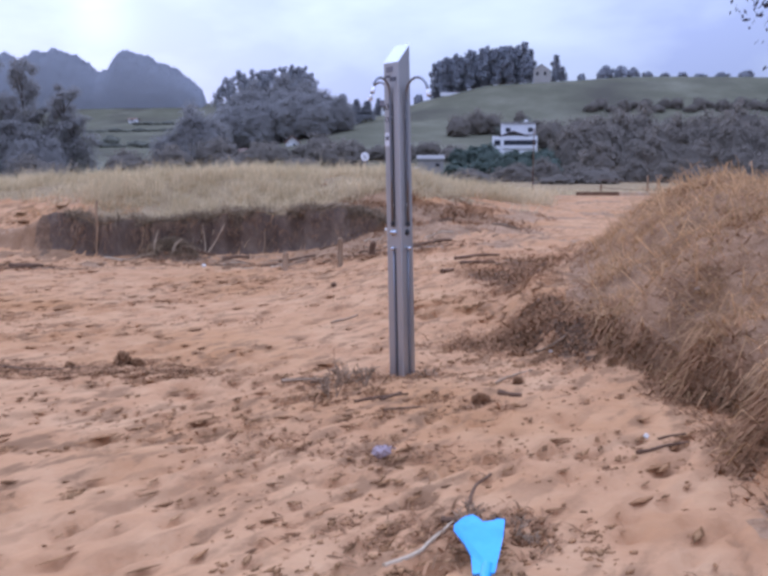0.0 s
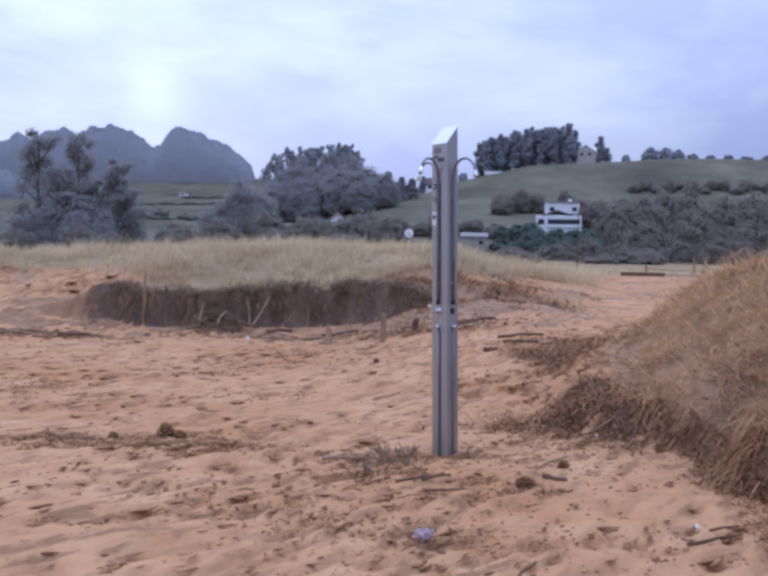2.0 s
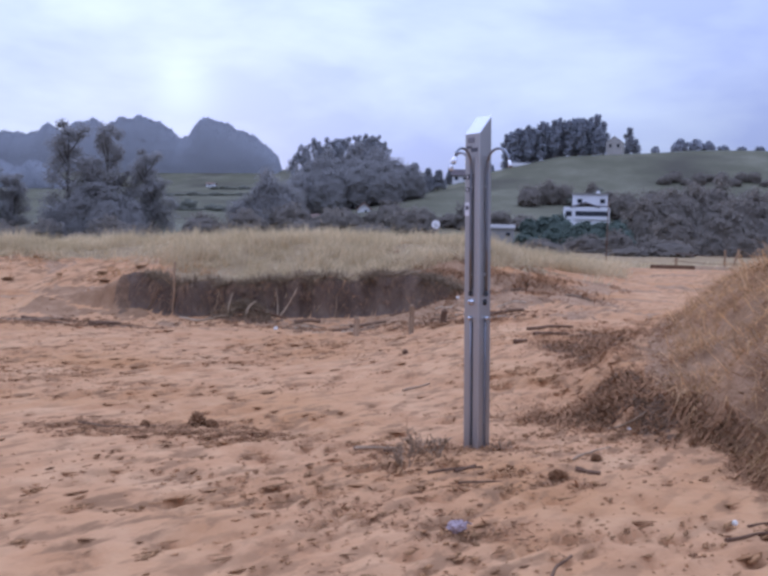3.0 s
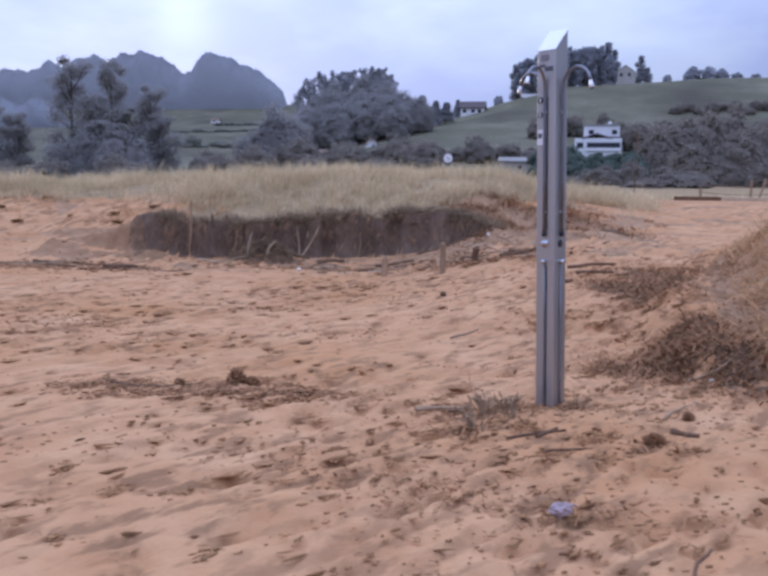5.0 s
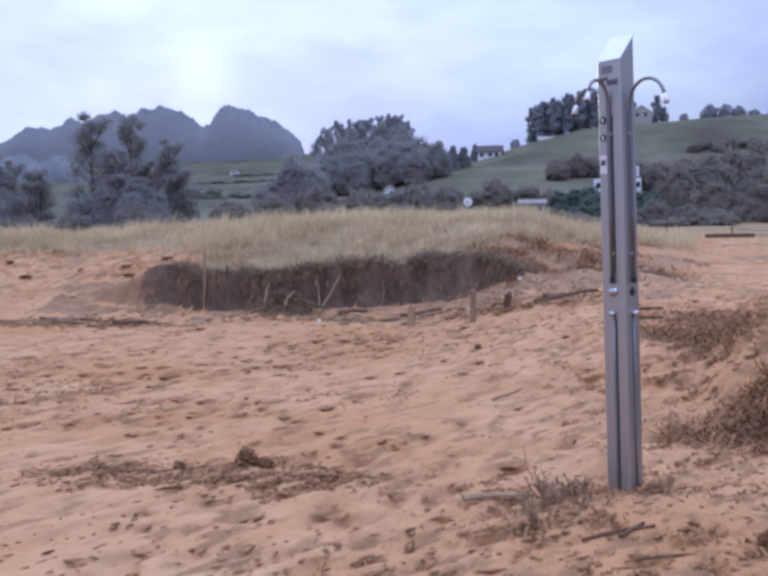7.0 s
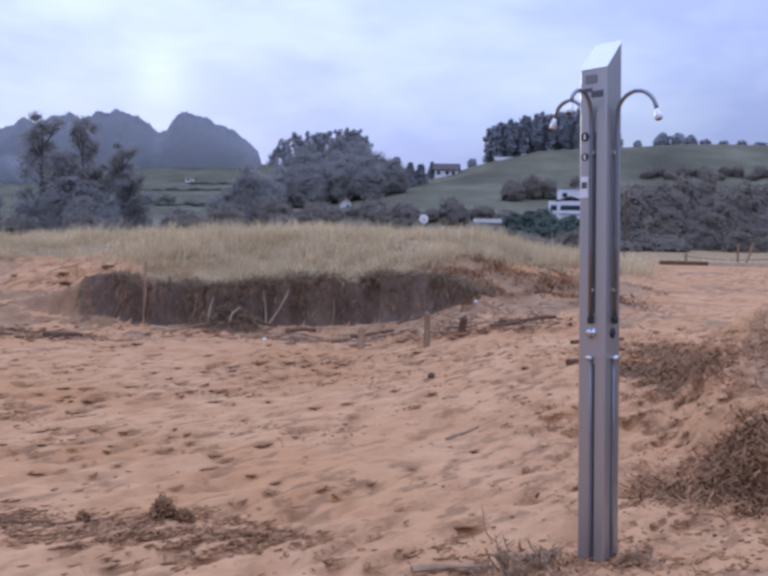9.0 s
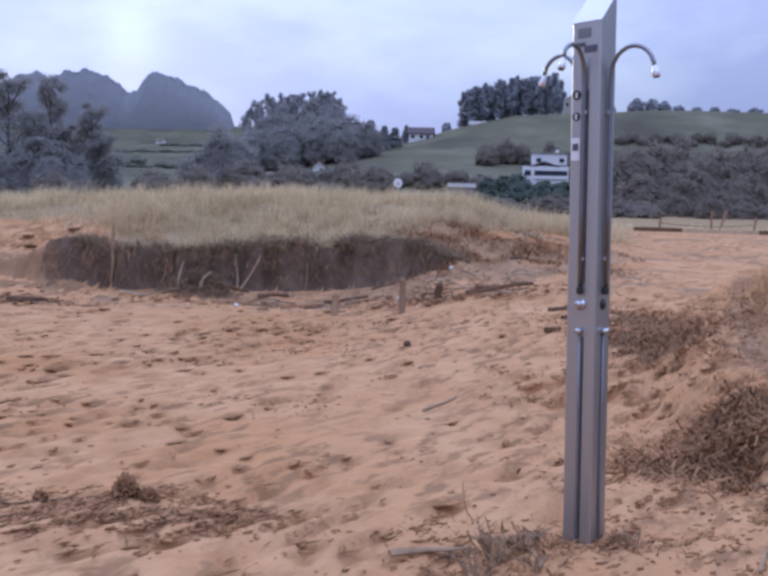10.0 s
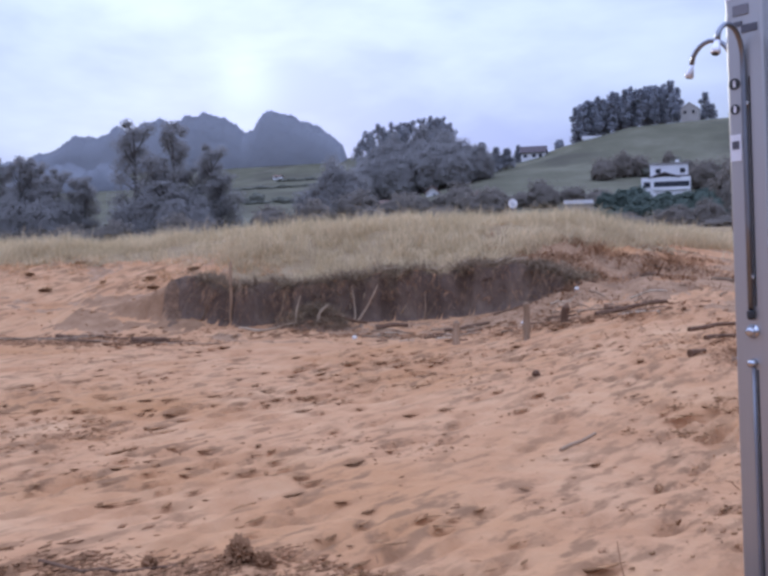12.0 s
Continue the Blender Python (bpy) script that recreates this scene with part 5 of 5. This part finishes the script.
copies(dark, [(x, y, on(x, y) - 0.5, x * 29, s * 1.85, h / 8) for x, y, h, s in ((-64.5, 106, 7, 0.55), (-61, 105, 8, 0.5), (-57.5, 105, 8, 0.55), (-54.0, 105, 6.5, 0.45), (-37.0, 112, 10.2, 0.5), (-34.0, 111, 8, 0.42), (-40, 111, 6.5, 0.45))],
       "dark rounded tree behind the dune")
copies(ragged, [(x, y, on(x, y) - 0.5, x * 29, s, h / 18.6) for x, y, h, s in [(-74.4 - 1.9 * k, 110 + 3 * math.sin(k * 2.4), float(np.interp(-74.4 - 1.9 * k, [-110, -95, -89, -84, -79, -74], [17.5, 16.8, 15.4, 14.0, 12.6, 11.2])) + 0.8 * math.sin(k * 5.3), 0.66 + 0.1 * math.sin(k * 3.1)) for k in range(20)]],
       "dark tree in the wood behind the dune")
copies(dark, [(-77 - 5 * k, 104, on(-77 - 5 * k, 104) - 0.5, k * 67, 1.0, 0.95 + 0.1 * k) for k in range(7)], "dark rounded tree behind the dune")
brush = tree("bare_shrub", (-30, 100, on(-30, 100)), 4.5, 7, HAZED_BROWN_LEAF, "brown bare shrub thicket behind the dune", "round", 14, 75, 0.22, BARK, "shrub thicket", "shrub")
copies(brush, [(x, y, on(x, y) - 0.6, x * 19, s, h / 4.5) for x, y, h, s in [(-112 + 4.6 * k + 1.5 * math.sin(k * 2.2), 98 + 3 * math.sin(k * 1.7), 3.7 + 1.1 * math.sin(k * 3.1), 0.9) for k in range(22)]])
copies(brush, [(x, y, on(x, y) - 0.5, x * 31, s, h / 4.5) for x, y, h, s in [(-34 + 4.5 * k, 150 + 6 * math.sin(k * 2.3), 4.0 + 1.4 * math.sin(k * 4.1), 0.9) for k in range(8)] + [(2.2, 190, 6, 0.8), (-2, 186, 5, 0.9), (5, 192, 5, 0.9), (10, 160, 4, 0.8), (16, 165, 6, 1.0), (22, 170, 6, 1)]])

copies(brush, [(x, y, on(x, y) - 0.4, x * 31, s, h / 4.5) for x, y, h, s in [(-52 + 3.3 * k, 68 + 4 * math.sin(k * 2.3), 1.5 + 0.35 * math.sin(k * 4.1), 0.6) for k in range(20)]])
# the dark wood to the right
wood = tree("dark_wood_tree", (14, 92, on(14, 92)), 6.6, 6.0, HAZED_BROWN_LEAF, "dark bare-twigged tree in the roadside wood", "round", 22, 68, 0.21, BARK, "roadside wood")
copies(wood, [(x, y, on(x, y) - 0.5, x * 13, s, h / 6.6) for x, y, h, s in [(11.3 + 3.3 * k, 90 + 4 * math.sin(k * 1.9), 6.0 + 0.9 * math.sin(k * 2.7) + 0.05 * k, 0.85) for k in range(20)] + [(14 + 3.6 * k, 97 + 3 * math.sin(k * 1.3), 7.0 + 0.8 * math.sin(k * 2.1), 0.95) for k in range(20)] + [(19 + 3.9 * k, 112 + 3 * math.sin(k * 1.3), 8.2 + 1.0 * math.sin(k * 2.1), 1.0) for k in range(18)] + [(13 + 4.4 * k, 80 + 2 * math.sin(k * 2.9), 4.1 + 0.6 * math.sin(k * 1.3), 0.85) for k in range(14)]])

copies(wood, [(11.8, 196, on(11.8, 196) - 0.3, 30, 0.75, 0.8), (5.0, 199, on(5.0, 199) - 0.3, 110, 0.5, 0.5), (14.6, 188, on(14.6, 188) - 0.4, 200, 0.9, 0.6), (9.0, 184, on(9.0, 184) - 0.4, 260, 0.8, 0.5)], "bare brown tree on the green slope")

copies(brush, [(x, y, on(x, y) - 0.5, x * 31, s, h / 4.5) for x, y, h, s in [(24 + 2.5 * k, 195 + 0.15 * k + 2 * math.sin(k * 2.3), 3.2 + 0.7 * math.sin(k * 3.3), 0.62) for k in range(28)] + [(30 + 2.6 * k, 217 + 0.1 * k + 2 * math.sin(k * 1.9), 2.7 + 0.7 * math.sin(k * 2.7), 0.6) for k in range(26)]],
       "brown thicket crossing the green slope")
far_hedge = tree("hedgerow_bush", (-140, 334, on(-140, 334) - 0.6), 4.5, 7, HEDGE_LEAF, "grey-green hedgerow bush crossing the far field", "round", 14, 60, 0.3, BARK, "far hedgerows", "bush")
# hedgerows crossing the far field
copies(far_hedge, [(x, y, on(x, y) - 0.6, x * 31, s, h / 4.5) for x, y, h, s in [(-176 + 5.5 * k, 395 + 1.5 * k + math.sin(k), 1.7 + 0.5 * math.sin(k * 3.7), 1.0) for k in range(11)] + [(-168 + 5 * k, 436 + k + math.sin(k), 1.9 + 0.5 * math.sin(k * 2.7), 1.0) for k in range(5)] + [(-150 + 5 * k, 330 + 3 * math.sin(k * 2), 2.2 + 0.7 * math.sin(k * 1.7), 1.0) for k in range(12)]])
slope_hedge = tree("hedgerow_bush", (60, 190, on(60, 190) - 0.5), 4.5, 7, HEDGE_LEAF, "grey hedgerow bush crossing the green slope", "round", 14, 70, 0.22, BARK, "slope hedgerows", "bush")
# hedgerows crossing the green slope
copies(slope_hedge, [(x, y, on(x, y) - 0.5, x * 31, s, h / 4.5) for x, y, h, s in [(18 + 4 * k, 176 + 1.2 * k + 3 * math.sin(k * 2.1), 3.2 + 1.2 * math.sin(k * 3.7), 0.8) for k in range(14)] + [(8 + 5 * k, 190 + 8 * math.sin(k * 2.7), 3.0 + 1.2 * math.sin(k * 1.9), 0.7) for k in range(9)]])
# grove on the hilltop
grove = tree("hilltop_tree", (-6.5, 262, on(-6.5, 262)), 12.0, 6, HAZED_FAR_LEAF, "dark slender tree in the hilltop grove", "tall", 56, 60, 0.36, PALEBARK, "hilltop grove", puff=0.8)
copies(grove, [(x, y, on(x, y), x * 41, s, h / 12) for x, y, h, s in [(-10.2 + 1.3 * k, 262 + 3 * math.sin(k * 2.1), 11.2 + 0.7 * math.sin(k * 1.7) + 0.05 * k, 0.72) for k in range(21)] + [(25.3, 262, 8.5, 0.6), (18.0, 263, 11, 0.7), (27.5, 263, 5.0, 0.6)]])
hedge = tree("ridge_bush", (40, 264, on(40, 264)), 4.2, 5, HAZED_FAR_LEAF, "dark bush on the ridge line", "round", 12, 50, 0.6, BARK, "ridge bushes", "bush")
copies(hedge, [(x, 263, on(x, 263) - 0.3, x * 7, s, h / 4.2) for x, h, s in ((33, 2.6, 0.5), (44.5, 4.0, 0.9), (48, 3.4, 0.8), (52, 2.2, 0.7), (57, 1.8, 0.6), (62, 2.0, 0.6), (67, 1.6, 0.8), (73, 2.0, 0.9), (80, 2.6, 0.9), (-15, 3.4, 0.6), (-27, 4, 0.9), (23, 3.5, 0.9), (90, 3, 1), (100, 3, 1), (112, 3, 1))])
ever = tree("evergreen_hedge", (3, 134, on(3, 134) - 1.6), 4.6, 5.5, GREEN_LEAF, "dense dark green hedge before the white house", "bush", 16, 80, 0.35, BARK, "evergreen hedge", "hedge")
copies(ever, [(x, 133 + math.sin(x), on(x, 133) - 0.3, x * 9, s, h / 4.6) for x, h, s in ((1, 3.0, 0.7), (7, 2.3, 0.8), (9.6, 2.1, 0.8), (12.5, 2.6, 0.8), (-1.2, 2.6, 0.6))])
copies(ever, [(x, 84 + math.sin(x), on(x, 84) - 0.5, x * 19, 0.62, h / 4.6) for x, h in ((-0.6, 2.1), (1.6, 2.5), (3.8, 2.9), (6.0, 3.1), (8.1, 3.0))], "dense dark green hedge behind the dune grass")
copies(wood, [(4.6 + 2.5 * k, 71 + 1.5 * math.sin(k * 2.1), on(4.6 + 2.5 * k, 71) - 0.6, k * 47, 0.6, (2.3 + 0.5 * math.sin(k * 1.7)) / 6.6) for k in range(13)], "low dark thicket at the edge of the roadside wood")


# forest on the far hill: too many trees to count
def far_forest():
    tops = lambda x: np.interp(x, [-440, -375, -354, -335, -319, -305, -296, -287, -275, -266, -258, -245, -231, -224, -218.5, -212, -208, -204, -190, -174, -162, -155, -152],
                               [58, 63, 68, 76.5, 73.8, 81, 77.2, 81.5, 84.6, 79.4, 84, 86, 82, 78.2, 73.2, 75, 81.5, 84.8, 82, 74.8, 67.8, 62.5, 47]) - 1.5
    vs, qs, n0 = [], [], 0
    for y0, x0, x1, top in ((503.0, -440, -151, lambda x: tops(x) + 0.7 * vnoise(x * 0.16, x * 0) + 1.6 * np.sqrt(np.abs(vnoise(x * 0.14, x * 0 + 5))) + 0.9 * np.abs(vnoise(x * 0.35, x * 0 + 5)) - 0.6),
                            (430.0, -440, -236, lambda x: land(x, x * 0 + 430.0, False) + 13 + 2.5 * vnoise(x * 0.1, x * 0 + 9) + 1.6 * np.abs(vnoise(x * 0.3, x * 0 + 2)) - 16 * ss(-270, -236, x)),
                            (385.0, -440, -262, lambda x: land(x, x * 0 + 385.0, False) + 10 + 2.5 * vnoise(x * 0.1, x * 0 + 4) + 1.6 * np.abs(vnoise(x * 0.3, x * 0 + 7)) - 14 * ss(-300, -262, x))):
        x = np.arange(x0, x1, 1.6)
        up = np.array([0, 0.12, 0.24, 0.36, 0.48, 0.6, 0.7, 0.79, 0.87, 0.93, 0.97, 1.0])
        X, U = np.meshgrid(x, up)
        high = top(x)[None]
        low = land(x, x * 0 + y0, False)[None] - 3
        Z = low + (high - low) * U
        Y = y0 - 6 + 9 * U ** 3 + 0.5 * fbm(X * 0.13, Z * 0.16 + y0, 3)
        n, m = len(x), len(up)
        vs.append(np.stack([X, Y, Z], -1).reshape(-1, 3))
        vs.append(np.stack([x, x * 0 + y0 + 14, low[0]], -1))
        ids = n0 + np.arange(n * (m + 1)).reshape(m + 1, n)
        qs.append(np.stack([ids[:-1, :-1], ids[:-1, 1:], ids[1:, 1:], ids[1:, :-1]], -1).reshape(-1, 4))
        n0 += n * (m + 1)
        # leaf clumps over the face, most of them along the top
        k = 9000
        lx, lu = rng.uniform(x0, x1 - 1, k), 1 - rng.random(k) ** 2.2
        lh, ll = top(lx), land(lx, lx * 0 + y0, False) - 3
        lz = ll + (lh - ll) * lu + rng.uniform(-0.4, 0.5, k)
        p = np.stack([lx, y0 - 6.4 + 9 * lu ** 3 + 0.5 * fbm(lx * 0.13, lz * 0.16 + y0, 3), lz], -1)
        out = np.array([0, -1, 0.5]) + rng.normal(0, 0.15, (k, 3))
        out /= np.linalg.norm(out, axis=1)[:, None]
        a = np.cross(out, rng.normal(0, 1, (k, 3)))
        a /= np.linalg.norm(a, axis=1)[:, None]
        b, sz = np.cross(out, a), 0.42 * (0.5 + rng.random((k, 1)))
        vs.append(np.stack([p - a * sz, p + b * sz * 0.6, p + a * sz, p - b * sz * 0.6], 1).reshape(-1, 3))
        qs.append(np.arange(4 * k).reshape(-1, 4) + n0)
        n0 += 4 * k
    # the hill's haze lies in the leaf colour, not in the air
    ob = new("far_forest", raw_mesh("far_forest", np.concatenate(vs), np.concatenate(qs), [HAZED_FAR_LEAF], smooth=True))
    tagged(ob, "forest along the far hilltop, blue-grey with haze in its leaf colour", "forest", kind="stuff")


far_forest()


def hanging_tree():
    """A tree on the bank whose drooping outer twigs reach into view."""
    at = (5.02, 1.2, ground_z(5.02, 1.2))
    t = thing("tamarisk_tree", at, 0, "dark drooping tamarisk tree standing on the bank", "tree")
    b = Build()
    b.tube([(0, 0, -0.2), (-0.1, 0, 0.8), (-0.3, 0.05, 1.7), (-0.4, 0, 2.6), (-0.5, 0, 3.3)], [0.16, 0.13, 0.10, 0.07, 0.03], 9)
    part("trunk", b, BARK, t)
    cs, rs, tips, tip_r = [], [], [], []
    R = random.Random(5)
    for k in range(12):
        a = k * 2.4
        reach = R.uniform(0.9, 1.6)
        tip = Vector((-0.4 + reach * math.cos(a), reach * math.sin(a), R.uniform(1.7, 3.2)))
        limb = Build()
        limb.tube([(-0.3, 0, 1.6 + 0.08 * k), (tip.x * 0.5 - 0.2, tip.y * 0.5, tip.z + 0.35), tip], [0.045, 0.03, 0.012], 6)
        part("limb", limb, BARK, t)
        for j in range(4):
            cs.append((tip.x + R.uniform(-0.25, 0.25), tip.y + R.uniform(-0.25, 0.25), tip.z - 0.18 * j + 0.2)), rs.append(R.uniform(0.14, 0.28))
    limb = Build()
    limb.tube([(-0.4, 0, 2.5), (-1.0, -0.5, 2.5), (-1.55, -0.95, 1.9)], [0.04, 0.025, 0.01], 6)
    part("limb", limb, BARK, t)
    for dx, dz, r in ((-1.72, 1.62, 0.10), (-1.80, 1.42, 0.07), (-1.66, 1.40, 0.09), (-1.63, 1.26, 0.055), (-1.62, 1.70, 0.13), (-1.74, 2.02, 0.06), (-1.70, 2.15, 0.06), (-1.62, 2.3, 0.08), (-1.55, 1.55, 0.14)):
        tips.append((dx + 0.53, -1.0, dz - 0.36)), tip_r.append(r * 0.5)
    v, q = leaf_cloud(cs, rs, 260, 0.026, 1.4, 0.1)
    v2, q2 = leaf_cloud(tips, tip_r, 1500, 0.022, 1.4, 0.05)
    v, q = np.concatenate([v, v2]), np.concatenate([q, q2 + len(v)])
    crown = new("crown", raw_mesh("crown", v, q, [NEAR_LEAF]))
    crown.parent = t


hanging_tree()


# ---- houses and the sign ----
def window(parent, x, y, z, w, h, name="window"):
    b = Build()
    b.box((x, y, z), (w, 0.12, h))
    o = part(name, b, TIMBER, parent, "dark-framed window")
    g = Build()
    g.box((x, y - 0.07, z), (w * 0.84, 0.03, h * 0.86))
    part("pane", g, GLASS, o)
    return o


def gable_house(name, at, turn, w, d, h, roof_h, wall, roofm, label, windows=(), along=True, group="", overhang=0.5):
    """A plain house with a pitched roof; along: the ridge runs across its front."""
    t = thing(name, at, turn, label, "house", group)
    b = Build()
    b.box((0, 0, h / 2 - 1.0), (w, d, h + 2.0))
    if along:
        b.add([(-w / 2, -d / 2, h), (-w / 2, d / 2, h), (-w / 2, 0, h + roof_h), (w / 2, -d / 2, h), (w / 2, d / 2, h), (w / 2, 0, h + roof_h)], [(0, 1, 2), (5, 4, 3)])
    else:
        b.add([(-w / 2, -d / 2, h), (w / 2, -d / 2, h), (0, -d / 2, h + roof_h), (-w / 2, d / 2, h), (w / 2, d / 2, h), (0, d / 2, h + roof_h)], [(0, 1, 2), (5, 4, 3)])
    part("wall", b, wall, t)
    span = (d if along else w) / 2
    slope = math.hypot(span, roof_h)
    for s in (-1, 1):
        r = Build()
        ang = math.atan2(roof_h, span)
        if along:
            m = Matrix.Translation((0, s * span / 2, h + roof_h / 2 + 0.12)) @ Matrix.Rotation(-s * ang, 4, "X")
            r.box((0, s * overhang / 2, 0), (w + 2 * overhang, slope + overhang, 0.2), m)
        else:
            m = Matrix.Translation((s * span / 2, 0, h + roof_h / 2 + 0.12)) @ Matrix.Rotation(s * ang, 4, "Y")
            r.box((s * overhang / 2, 0, 0), (slope + overhang, d + 2 * overhang, 0.2), m)
        part("roof_slope", r, roofm, t, "tiled roof slope")
    for x, z, ww, hh in windows:
        window(t, x, -d / 2 - 0.03, z, ww, hh)
    return t


def white_house():
    z = 8.5
    t = thing("white_house", (8.3, 150, z), -4, "large white hillside house with dark window bands and lean-to roof", "house")
    # the dark window band is a flat glass box; the wall has no recess
    for name, c, size, mat, lab in (("lower_storey", (0, 0, 0.4), (7.6, 7, 4.4), WHITEWASH, "white lower storey"), ("upper_storey", (0.5, 1.2, 3.7), (5.9, 5, 2.3), WHITEWASH, "white upper storey"),
                                    ("window_band", (0.9, -3.52, 1.45), (5.4, 0.12, 0.85), GLASS, "dark glass band above the balcony wall"), ("balcony_wall", (0.9, -3.75, 0.75), (5.6, 0.2, 0.5), WHITEWASH, "white balcony wall"),
                                    ("roof_slab", (0.5, 1.2, 4.95), (6.3, 5.4, 0.2), GREYWALL, "pale flat roof"), ("chimney", (1.8, 1.5, 5.3), (0.6, 0.6, 0.8), WHITEWASH, "white chimney")):
        b = Build()
        b.box(c, size)
        part(name, b, mat, t, lab)
    for s in (-1, 1):
        r = Build()
        r.box((0, 0, 0), (2.6, 2.4, 0.22), Matrix.Translation((-0.2 + 1.15 * s, -2.4, 2.95)) @ Matrix.Rotation(s * radians(18), 4, "Y"))
        part("porch_roof", r, ROOF, t, "dark pitched porch roof")
    r = Build()
    r.box((2.6, -2.4, 2.72), (2.2, 2.2, 0.22))
    part("lean_to_roof", r, ROOF, t, "dark lean-to roof")
    window(t, -2.9, -3.53, 1.45, 1.0, 0.85)
    for x in (-1.2, 2.6):
        window(t, x, -1.33, 3.75, 0.8, 0.7)


white_house()
gable_house("ridge_house", (-20.6, 240, on(-20.6, 240) - 0.7), 0, 6.2, 6, 2.0, 1.7, WHITEWASH, ROOF, "small white house with dark roof on the ridge", ((-2, 1.1, 0.9, 0.9), (0.3, 1.1, 0.9, 0.9), (2.0, 1.1, 0.9, 0.9)))
gable_house("valley_house", (-36.5, 178, 10.2), 10, 2.6, 3, 1.6, 1.2, WHITEWASH, REDROOF, "small white house among dark trees", ((0.4, 1.0, 0.5, 0.7),), along=False)
gable_house("valley_house", (-41.5, 160, 7.6), 0, 2.4, 3, 1.0, 0.9, GREYWALL, REDROOF, "low grey house with red roof behind the dune", ((0.0, 0.7, 0.5, 0.5),))
gable_house("valley_house", (-25.2, 162, 8.7), 0, 3.2, 3, 1.0, 0.9, GREYWALL, REDROOF, "low grey house with red roof behind the dune", ((0.5, 0.7, 0.5, 0.5),))
gable_house("slope_house", (0.9, 200, on(0.9, 200) - 0.6), 15, 3.0, 4, 1.6, 1.6, WHITEWASH, ROOF, "small pale gabled house on the green slope", ((0, 1.2, 0.8, 0.9),), along=False)
gable_house("shed", (-4.2, 100, 4.1), 4, 3.0, 3, 1.15, 0.45, GREYWALL, GREYWALL, "low pale flat shed behind the dune", ((0.8, 0.6, 0.5, 0.4),), overhang=0.15)
gable_house("hilltop_house", (21.2, 257, on(21.2, 257) - 0.3), -12, 4.4, 6, 3.2, 1.6, PALESTONE, GREYWALL, "tall grey stone house at the end of the hilltop grove", ((-1.1, 2.3, 0.7, 0.9), (1.1, 2.3, 0.7, 0.9)), along=False, overhang=0.1)
gable_house("slope_house", (17.4, 190, on(17.4, 190) - 0.3), 8, 2.4, 3, 1.4, 0.9, WHITEWASH, ROOF, "tiny white house high on the green slope", ((0.4, 0.8, 0.5, 0.6),))
lw = thing("low_wall", (-6.9, 99, 4.0), 3, "low white wall beside the shed", "wall")
bd = Build()
bd.box((0, 0, 0.0), (2.6, 0.3, 1.0))
part("masonry", bd, WHITEWASH, lw)
gable_house("farm", (-175.5, 450, on(-175.5, 450) - 0.3), 0, 3.8, 5, 1.5, 0.7, WHITEWASH, REDROOF, "tiny white farmhouse on the far field", ((0, 1.2, 1, 1),))
wl_ = thing("retaining_wall", (-5.0, 255, on(-5, 255)), 14, "long pale retaining wall below the hilltop grove", "wall")
bd = Build()
bd.box((0, 0, -0.1), (6.5, 0.4, 1.1))
part("masonry", bd, WHITEWASH, wl_)


def round_sign():
    t = thing("road_sign", (-7.4, 60, on(-7.4, 60) + 0.25), 0, "round white road sign with dark marks on a post", "sign")
    b = Build()
    b.tube([(0, 0, -0.5), (0, 0, 2.1)], 0.03, 8)
    part("post", b, STEEL, t)
    b = Build()
    b.tube([(0, -0.04, 1.95), (0, -0.07, 1.95)], [0.33, 0.33], 24)
    d = part("disc", b, PAPER, t, "round white plate")
    for x, z, w, h in ((-0.06, 1.98, 0.14, 0.05), (0.09, 1.90, 0.10, 0.06), (0.0, 1.80, 0.2, 0.04)):
        m = Build()
        m.box((x, -0.075, z), (w, 0.01, h))
        part("mark", m, BLACK, d, "dark bar")
    b = Build()
    b.box((0, 0, 1.5), (0.36, 0.06, 0.26))
    part("lower_plate", b, DARKPLATE, t, "dark lower plate")


round_sign()
